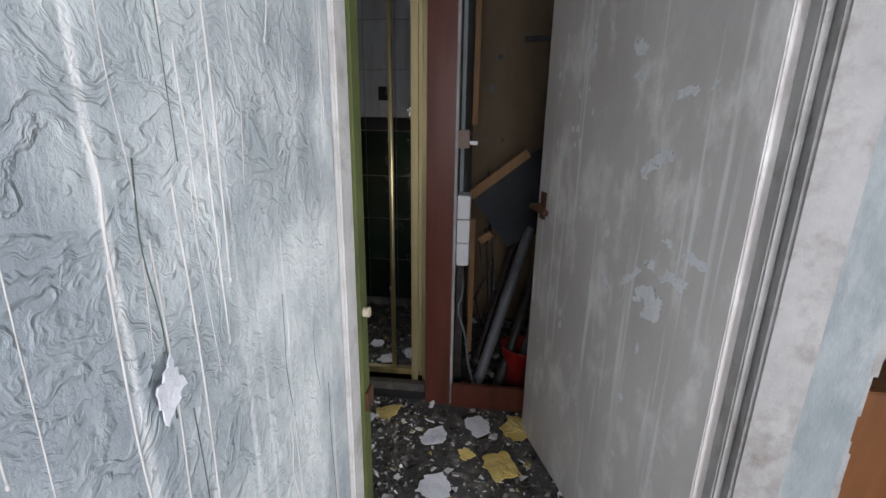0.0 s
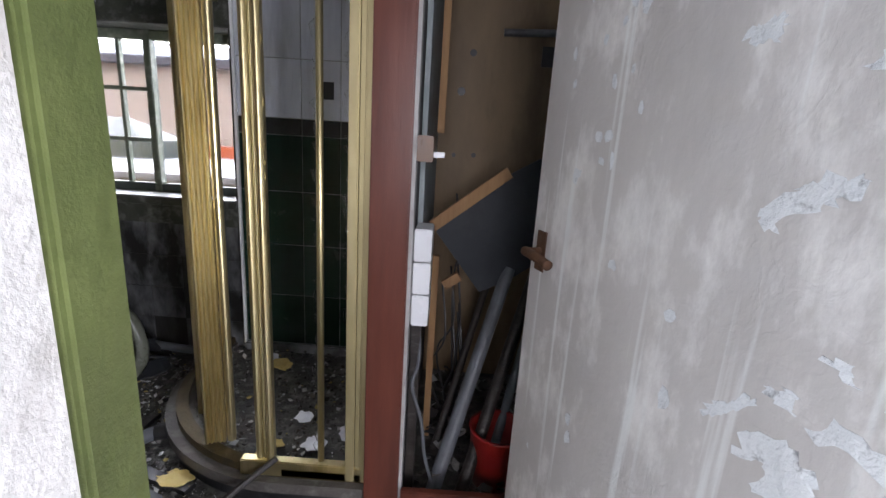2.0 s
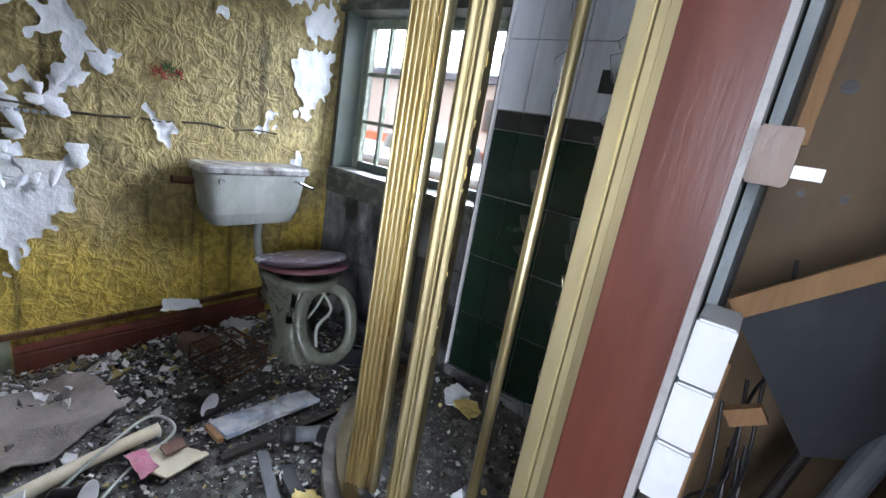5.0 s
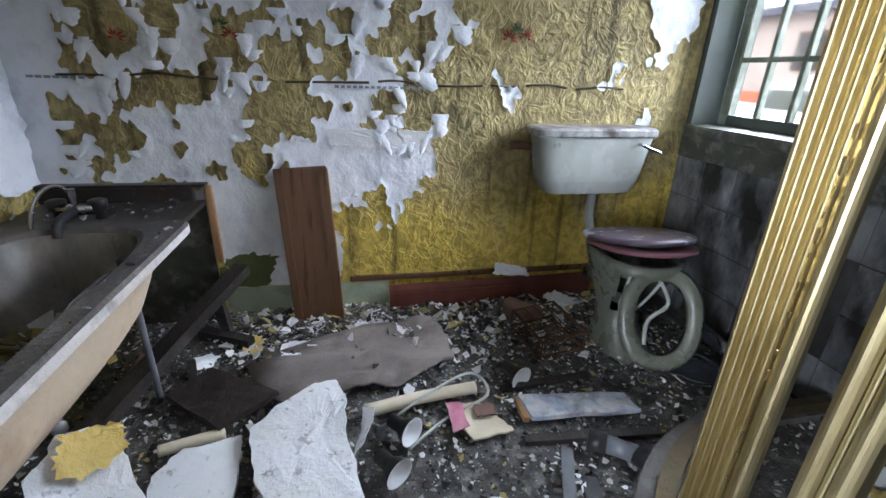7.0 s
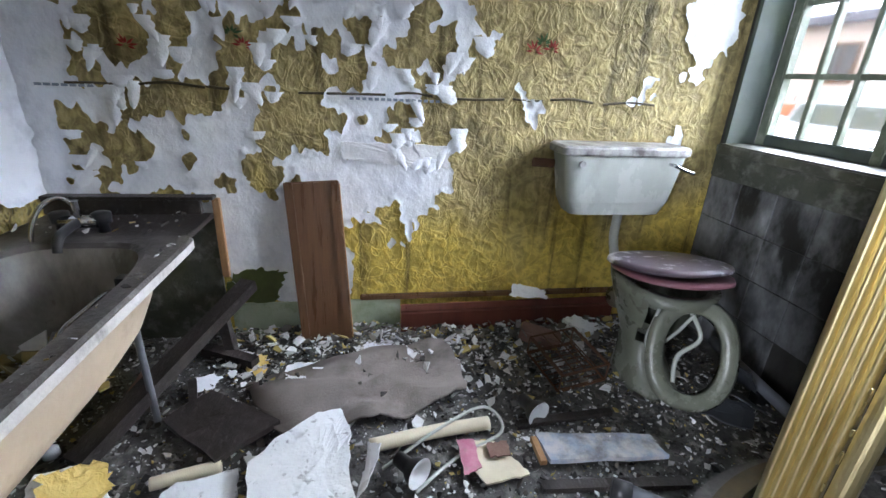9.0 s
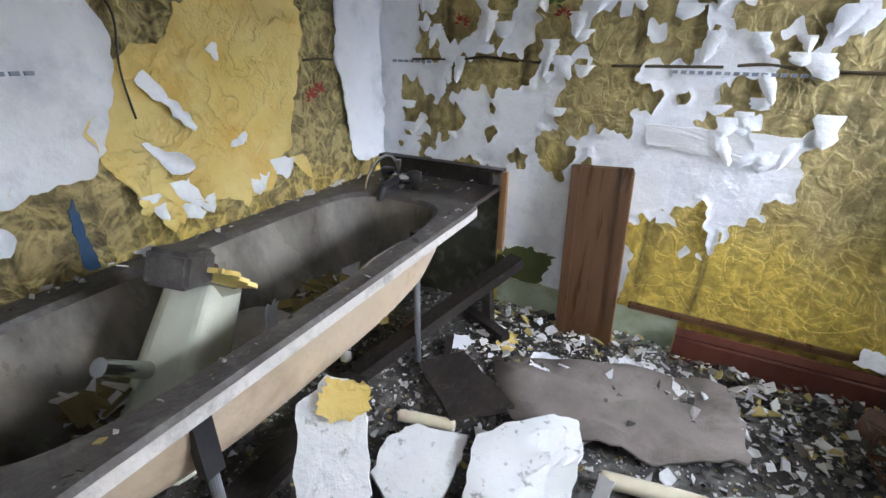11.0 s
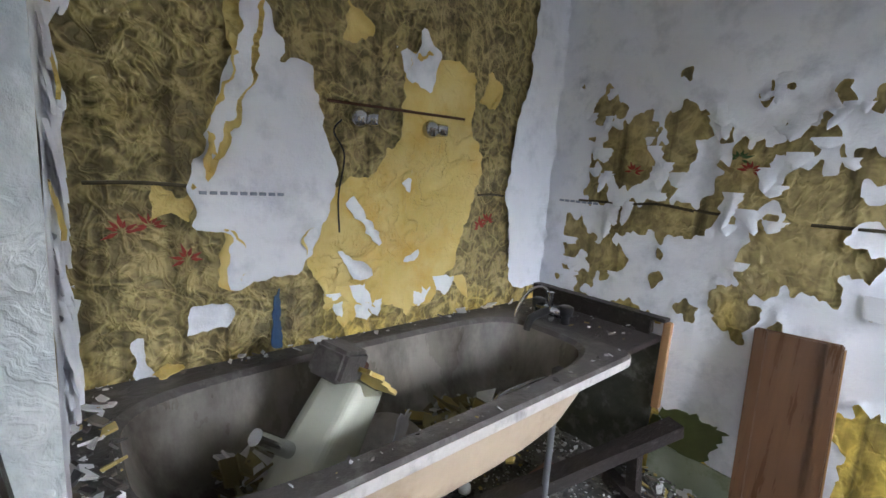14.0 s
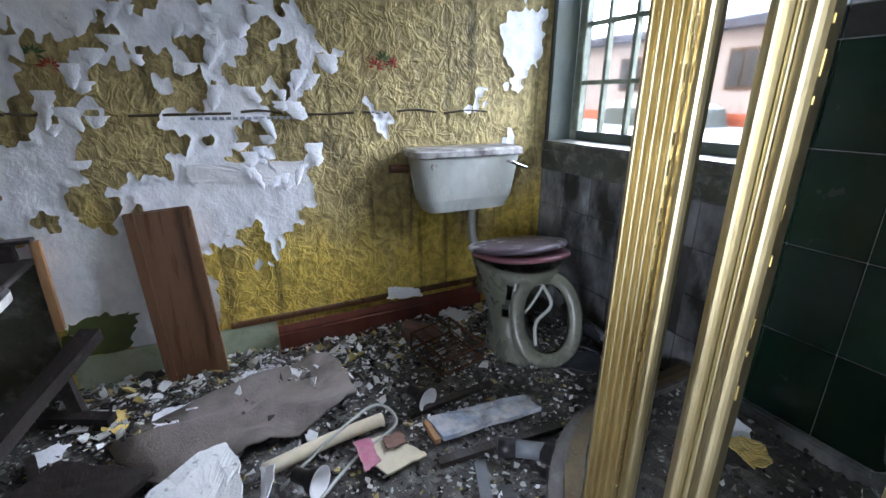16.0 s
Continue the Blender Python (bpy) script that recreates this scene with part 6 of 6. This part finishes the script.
o = single("paper_scrap", ragged([(0, 0), (0.02, 0.11), (0.1, 0.12), (0.13, 0.02), (0.08, -0.03)], 0.004, 33, 0.01, 0.01), "yellow_paper", "ochre paper scrap stuck on fallen plaster", "paper")
o.matrix_world = CHUNK @ pose(0.0, -0.02, 0.022)
single("foam_tube", tube([(-0.88, 2.91, 0.04), (-0.92, 3.13, 0.042), (-0.94, 3.34, 0.045)], 0.024, 14), "cream", "cream foam pipe lagging on the floor", "pipe lagging", smooth=True)
single("foam_tube", tube([(-0.81, 2.25, 0.03), (-0.835, 2.34, 0.03), (-0.86, 2.44, 0.03)], 0.02, 14), "cream", "cream foam pipe lagging on the floor", "pipe lagging", smooth=True)
single("flex", tube([(-0.8, 2.95, 0.02), (-0.9, 3.15, 0.075), (-0.98, 3.33, 0.085), (-0.9, 3.38, 0.04), (-0.82, 3.2, 0.02), (-0.7, 3.05, 0.02)], 0.006, 8), "ceramic", "white flex looped over the floor", "cable", smooth=True)


def spotlight(x, y, z, rx, rz):
    t = thing("spotlight", "black plastic spotlight with white reflector", "lamp", (x, y, z), group="loose spotlights")
    m = pose(x, y, z, rx, 0, rz)
    bm = loft([(0, 0, 0, 0.024, 0.024, 2), (0, 0, 0.05, 0.026, 0.026, 2), (0, 0, 0.07, 0.04, 0.04, 2), (0, 0, 0.1, 0.05, 0.05, 2)], 24, True, False)
    bm.transform(m)
    housing = part("housing", bm, "black", t, smooth=True)
    bm = loft([(0, 0, 0.1, 0.05, 0.05, 2), (0, 0, 0.1, 0.043, 0.043, 2), (0, 0, 0.07, 0.02, 0.02, 2)], 24, False, True)
    bm.transform(m)
    part("reflector", bm, "white_tile", housing, "white reflector", smooth=True)


spotlight(-1.045, 3.5, 0.055, 90, 112)
spotlight(-0.66, 2.95, 0.055, 90, 125)
spotlight(-0.8, 3.0, 0.06, 85, 130)
single("plastic_shard", ragged([(0, 0), (0.03, 0.05), (0.22, 0.03), (0.24, -0.01)], 0.003, 71, 0.003, 0.03), "white_tile", "white pointed plastic shard on the floor", "plastic").matrix_world = pose(-0.87, 2.91, 0.05, 35, -8, -5)
mag = thing("magazine", "muddy magazine with a pink corner", "magazine", (-0.8, 3.4, 0))
o = part("cover", ragged([(0, 0), (0.02, 0.14), (0.17, 0.22), (0.19, 0.06)], 0.008, 72, 0.004, 0.01), "cream", mag)
o.matrix_world = pose(-0.89, 3.21, 0.015)
o = part("pink_corner", ragged([(0, 0), (0.0, 0.06), (0.13, 0.06), (0.15, 0.0)], 0.003, 73, 0.003, 0.01), "pink", mag, "pink printed corner")
o.matrix_world = pose(-0.88, 3.21, 0.028)
o = part("brown_scrap", ragged([(0, 0), (0, 0.07), (0.06, 0.07), (0.06, 0)], 0.006, 74, 0.004, 0.01), "brick", mag)
o.matrix_world = pose(-0.85, 3.31, 0.03)
flat = thing("flattened_box", "flattened printed card box soaked with mud", "box", (-0.8, 3.8, 0))
o = part("card", ragged([(0, 0), (0.02, 0.42), (0.12, 0.44), (0.12, 0.02)], 0.02, 75, 0.003, 0.01), "card", flat)
o.matrix_world = pose(-0.88, 3.5, 0.015, 0, 0, -4)
part("orange_end", box(-0.87, 3.478, 0.015, -0.76, 3.5, 0.035), "raw_wood", flat)
beam("floor_strip", (-0.68, 3.45, 0.015), (-0.64, 3.95, 0.015), 0.035, 0.02, "dark_wood", "flat dark strip on the floor")
beam("floor_strip", (-0.95, 3.45, 0.015), (-0.98, 3.85, 0.015), 0.03, 0.02, "dark_wood", "flat dark strip on the floor")
beam("floor_strip", (-0.62, 3.58, 0.012), (-0.3, 3.45, 0.012), 0.04, 0.015, "grey_pipe", "grey plastic strip on the floor")
beam("floor_strip", (-0.5, 3.6, 0.012), (-0.22, 3.52, 0.012), 0.05, 0.02, "black", "black plastic strip on the floor")
single("tray_stick", tube([(0.12, 3.53, 0.175), (-0.05, 3.4, 0.06), (-0.12, 3.2, 0.012)], 0.012, 6), "dark_wood", "thin grey lath over the tray edge", "lath")
con = thing("waste_connector", "black pipe elbow with clear trap", "pipe fitting", (-0.55, 3.76, 0))
part("collar", rod((-0.63, 3.66, 0.04), (-0.6, 3.71, 0.04), 0.035, n=18), "black", con, smooth=True)
part("trap", rod((-0.6, 3.71, 0.04), (-0.54, 3.79, 0.04), 0.03, n=18), "grey_pipe", con, smooth=True)
part("elbow", rod((-0.54, 3.79, 0.04), (-0.44, 3.83, 0.04), 0.034, n=18), "black", con, smooth=True)
single("brick", box(-0.1, -0.05, 0, 0.1, 0.05, 0.065), "brick", "dirty reddish brick on the floor", "brick", bevel=0.008).matrix_world = pose(-1.5, 3.74, 0.004, 0, 8, 62)
single("rubble_lump", ragged([(0, 0), (0.02, 0.09), (0.14, 0.1), (0.16, 0.02)], 0.05, 76, 0.012, 0.02), "slab", "pale plaster lump beside the brick", "rubble").matrix_world = pose(-1.6, 3.9, 0.01, 0, 6, 40)


def wire_rack():
    t = thing("wire_rack", "rusty wire rack lying on the debris", "rack", (-1.2, 3.75, 0.05))
    m = pose(-1.38, 3.64, 0.03, 2, 6, 12)
    for z in (0.0, 0.09):
        ring = [m @ Vector(p) for p in ((0, 0, z), (0.26, 0, z), (0.26, 0.24, z), (0, 0.24, z))]
        for k in range(4):
            part("frame_wire", rod(ring[k], ring[(k + 1) % 4], 0.005, n=6), "rust", t)
    for k in range(9):
        part("wire", rod(m @ Vector((0.03 * k + 0.01, 0, 0.0)), m @ Vector((0.03 * k + 0.01, 0.24, 0.0)), 0.003, n=6), "rust", t)
    for k in range(5):
        part("wire", rod(m @ Vector((0, 0.055 * k + 0.01, 0.09)), m @ Vector((0.26, 0.055 * k + 0.01, 0.09)), 0.003, n=6), "rust", t)
    for u, v in ((0, 0), (0.26, 0), (0.26, 0.24), (0, 0.24)):
        part("post_wire", rod(m @ Vector((u, v, 0)), m @ Vector((u, v, 0.09)), 0.004, n=6), "rust", t)


wire_rack()
single("pebble", loft([(-0.98, 1.88, 0.0, 0.012, 0.012, 2), (-0.98, 1.88, 0.012, 0.026, 0.024, 2), (-0.98, 1.88, 0.035, 0.024, 0.022, 2), (-0.98, 1.88, 0.046, 0.01, 0.01, 2)], 16, True, True), "white_tile", "round white pebble under the bath edge", "pebble", smooth=True)
SCRAPS = ((-0.3, 3.56, 0.09, "yellow_paper"), (-0.2, 3.42, 0.07, "yellow_paper"), (-0.55, 4.0, 0.06, "yellow_paper"), (-0.45, 3.28, 0.05, "white_paper"), (-1.42, 2.42, 0.1, "yellow_paper"), (-1.35, 2.62, 0.09, "white_paper"), (-1.5, 2.95, 0.1, "white_paper"), (-1.3, 2.25, 0.1, "white_paper"), (-1.45, 3.2, 0.09, "white_paper"), (0.75, 3.3, 0.1, "white_paper"), (0.85, 3.05, 0.12, "yellow_paper"), (0.55, 3.2, 0.1, "white_paper"), (0.95, 3.3, 0.13, "yellow_paper"), (0.7, 3.1, 0.06, "yellow_paper"), (0.3, 3.35, 0.09, "yellow_paper"), (0.2, 3.28, 0.07, "white_paper"), (0.6, 2.9, 0.12, "white_paper"))
for k, (x, y, s, mt) in enumerate(SCRAPS):
    r = random.Random(k)
    pts = [(s * math.cos(a) * r.uniform(0.5, 1), s * math.sin(a) * r.uniform(0.4, 0.9)) for a in [i * 1.047 for i in range(6)]]
    o = single("paper_scrap", ragged(pts, 0.003, 200 + k, 0.007, 0.02, 5), mt, "torn wallpaper scrap on the dirty floor", "paper", group="paper scraps on the floor")
    o.matrix_world = pose(x, y, 0.012, 0, 0, k * 50)
for x, y, s, mt in ((-0.28, 4.4, 0.1, "white_paper"), (-0.2, 4.36, 0.075, "yellow_paper"), (-0.32, 3.9, 0.05, "white_paper"), (0.1, 3.9, 0.05, "white_paper"), (0.2, 3.72, 0.06, "white_paper"), (0.32, 3.8, 0.05, "white_paper"), (0.05, 3.7, 0.035, "yellow_paper")):
    r = random.Random(int(x * 100))
    pts = [(s * math.cos(a) * r.uniform(0.6, 1), s * math.sin(a) * r.uniform(0.6, 1)) for a in [i * 1.047 for i in range(6)]]
    o = single("paper_scrap", ragged(pts, 0.004, 300 + int(x * 100), 0.006, 0.03, 5), mt, "torn paper scrap in the shower tray", "paper", group="paper scraps in the tray")
    o.matrix_world = pose(x, y, 0.085, 5, 5, 20)

# rubble and flakes all over
def room_floor(rnd):
    while True:
        x, y = rnd.uniform(-1.68, 0.45), rnd.uniform(1.65, 4.55)
        if inside([(0.5, 3.48), (-0.1, 3.5), (-0.5, 3.75), (-0.64, 4.2), (-0.64, 4.7), (0.5, 4.7)], x, y) > 0:
            continue
        return x, y, 1.0


def wall_foot(rnd):
    x = -1.68 + abs(rnd.gauss(0, 0.28))
    return min(x, -0.6), rnd.uniform(2.2, 4.3), 1.1


def shower_floor(rnd):
    while True:
        x, y = rnd.uniform(-0.55, 0.45), rnd.uniform(3.58, 4.56)
        if inside([(0.45, 3.57), (0.1, 3.57), (-0.4, 3.8), (-0.54, 4.2), (-0.54, 4.56), (0.45, 4.56)], x, y) > 0:
            return x, y, 1.0


flakes("dark_rubble", 7000, room_floor, 0.0, 0.0095, "flake_dark", "dark wet rubble crumbs all over the floor", 61)
flakes("paint_flakes", 15000, room_floor, 0.003, 0.0068, "flake", "white and ochre paint flakes on the floor", 62)
flakes("paint_flakes_heap", 3200, wall_foot, 0.004, 0.0145, "flake", "heaped white paint flakes along the wall foot", 63, lambda x, y: 0.03 * max(0, 1 - (x + 1.68) / 0.4))
flakes("tray_crumbs", 1800, shower_floor, 0.073, 0.007, "flake_dark", "dark crumbs and glass grit in the tray", 64)
flakes("tray_flakes", 420, shower_floor, 0.076, 0.009, "flake", "pale glass crumbs in the shower tray", 65)
flakes("entry_flakes", 900, lambda r: (r.uniform(0.2, 1.25), r.uniform(2.4, 3.46), 1.0), 0.003, 0.011, "flake", "paint flakes on the floor inside the door", 66)
flakes("entry_rubble", 900, lambda r: (r.uniform(0.2, 1.3), r.uniform(2.2, 3.46), 1.0), 0.0, 0.013, "flake_dark", "dark crumbs on the floor inside the door", 67)
flakes("cupboard_debris", 500, lambda r: (r.uniform(0.65, 1.45), r.uniform(3.52, 4.5), 1.0), 0.0, 0.03, "flake_dark", "dark debris on the cupboard floor", 68, lambda x, y: 0.08 * max(0, noise.noise(Vector((x * 5, y * 5, 0))) + 0.4))

# ---- outside ----
structure("ground", box(-300, 5.2, -3.3, 300, 600, -3.0), "ground", "grey yard ground outside the window", "ground")
shed = thing("flat_roofed_annexe", "low annexe with grey flat roof and orange fascia", "building", (-9, 13, -3))
part("walls", box(-14, 9.0, -3.0, 3, 13.0, 0.55), "render", shed)
part("roof", box(-14.2, 8.8, 0.56, 3.2, 13.2, 0.66), "flat_roof", shed)
part("fascia", box(-14.2, 13.21, 0.45, 3.2, 13.4, 0.95), "orange", shed, "orange painted fascia")
part("skylight", loft([(-7, 12.3, 0.66, 1.3, 0.8, 8), (-7, 12.3, 1.05, 1.2, 0.7, 8), (-7, 12.3, 1.5, 0.2, 0.1, 4)], 16, False, True), "reveal_grey", shed, "glazed roof lantern")
house = thing("neighbour_house", "cream rendered house with dark windows and slate roof", "house", (-14, 19, -3))
part("wall", box(-30, 17.5, -3, 4, 24, 3.3), "render", house)
part("eaves", box(-30.3, 17.1, 3.3, 4.3, 24.3, 3.55), "roof", house)
bm = bmesh.new()
a = [bm.verts.new(p) for p in ((-30.3, 17.0, 3.55), (4.3, 17.0, 3.55), (4.3, 24.4, 3.55), (-30.3, 24.4, 3.55), (-30.3, 20.7, 4.5), (4.3, 20.7, 4.5))]
for f in ((0, 1, 5, 4), (2, 3, 4, 5), (0, 4, 3), (1, 2, 5), (0, 3, 2, 1)):
    bm.faces.new([a[k] for k in f])
part("roof", bm, "roof", house)
for x in (-25.6, -21.3, -17, -12.65, -8.4, -4.1, 0.2):
    w = part("window", box(x - 0.5, 17.44, 1.55, x + 0.5, 17.5, 2.75), "brown_wood", house)
    for k in (-0.23, 0.23):
        part("pane", box(x + k - 0.2, 17.41, 1.63, x + k + 0.2, 17.435, 2.67), "far_glass", w)
clad = bmesh.new()
for i in range(110):
    box(-30 + i * 0.31, 17.46, -0.2, -29.96 + i * 0.31, 17.495, 1.15, bm=clad)
part("cladding_ribs", clad, "render", house)


def bare_tree(x, y, h, seed):
    t = thing("bare_tree", "leafless winter tree with fine twigs", "tree", (x, y, -3), group="bare trees")
    rnd = random.Random(seed)
    bm, tw = bmesh.new(), bmesh.new()

    def grow(p, d, l, r, depth):
        q = p + d * l
        rod(p, q, r, r * 0.65, 7 if depth < 2 else 4, bm if depth < 2 else tw, False)
        if depth < 5:
            for k in range(3 if depth else 5):
                nd = (d + Vector((rnd.uniform(-.7, .7), rnd.uniform(-.7, .7), rnd.uniform(-.1, .5)))).normalized()
                grow(p + d * l * rnd.uniform(0.6, 1.0), nd, l * rnd.uniform(0.55, 0.8), r * 0.55, depth + 1)

    grow(Vector((x, y, -3)), Vector((0, 0, 1)), h * 0.4, 0.22, 0)
    part("trunk", bm, "bark", t)
    part("twigs", tw, "bark", t)


bare_tree(-13, 27, 12, 1)
bare_tree(-22, 29, 13, 2)
bare_tree(-4, 28, 12, 3)
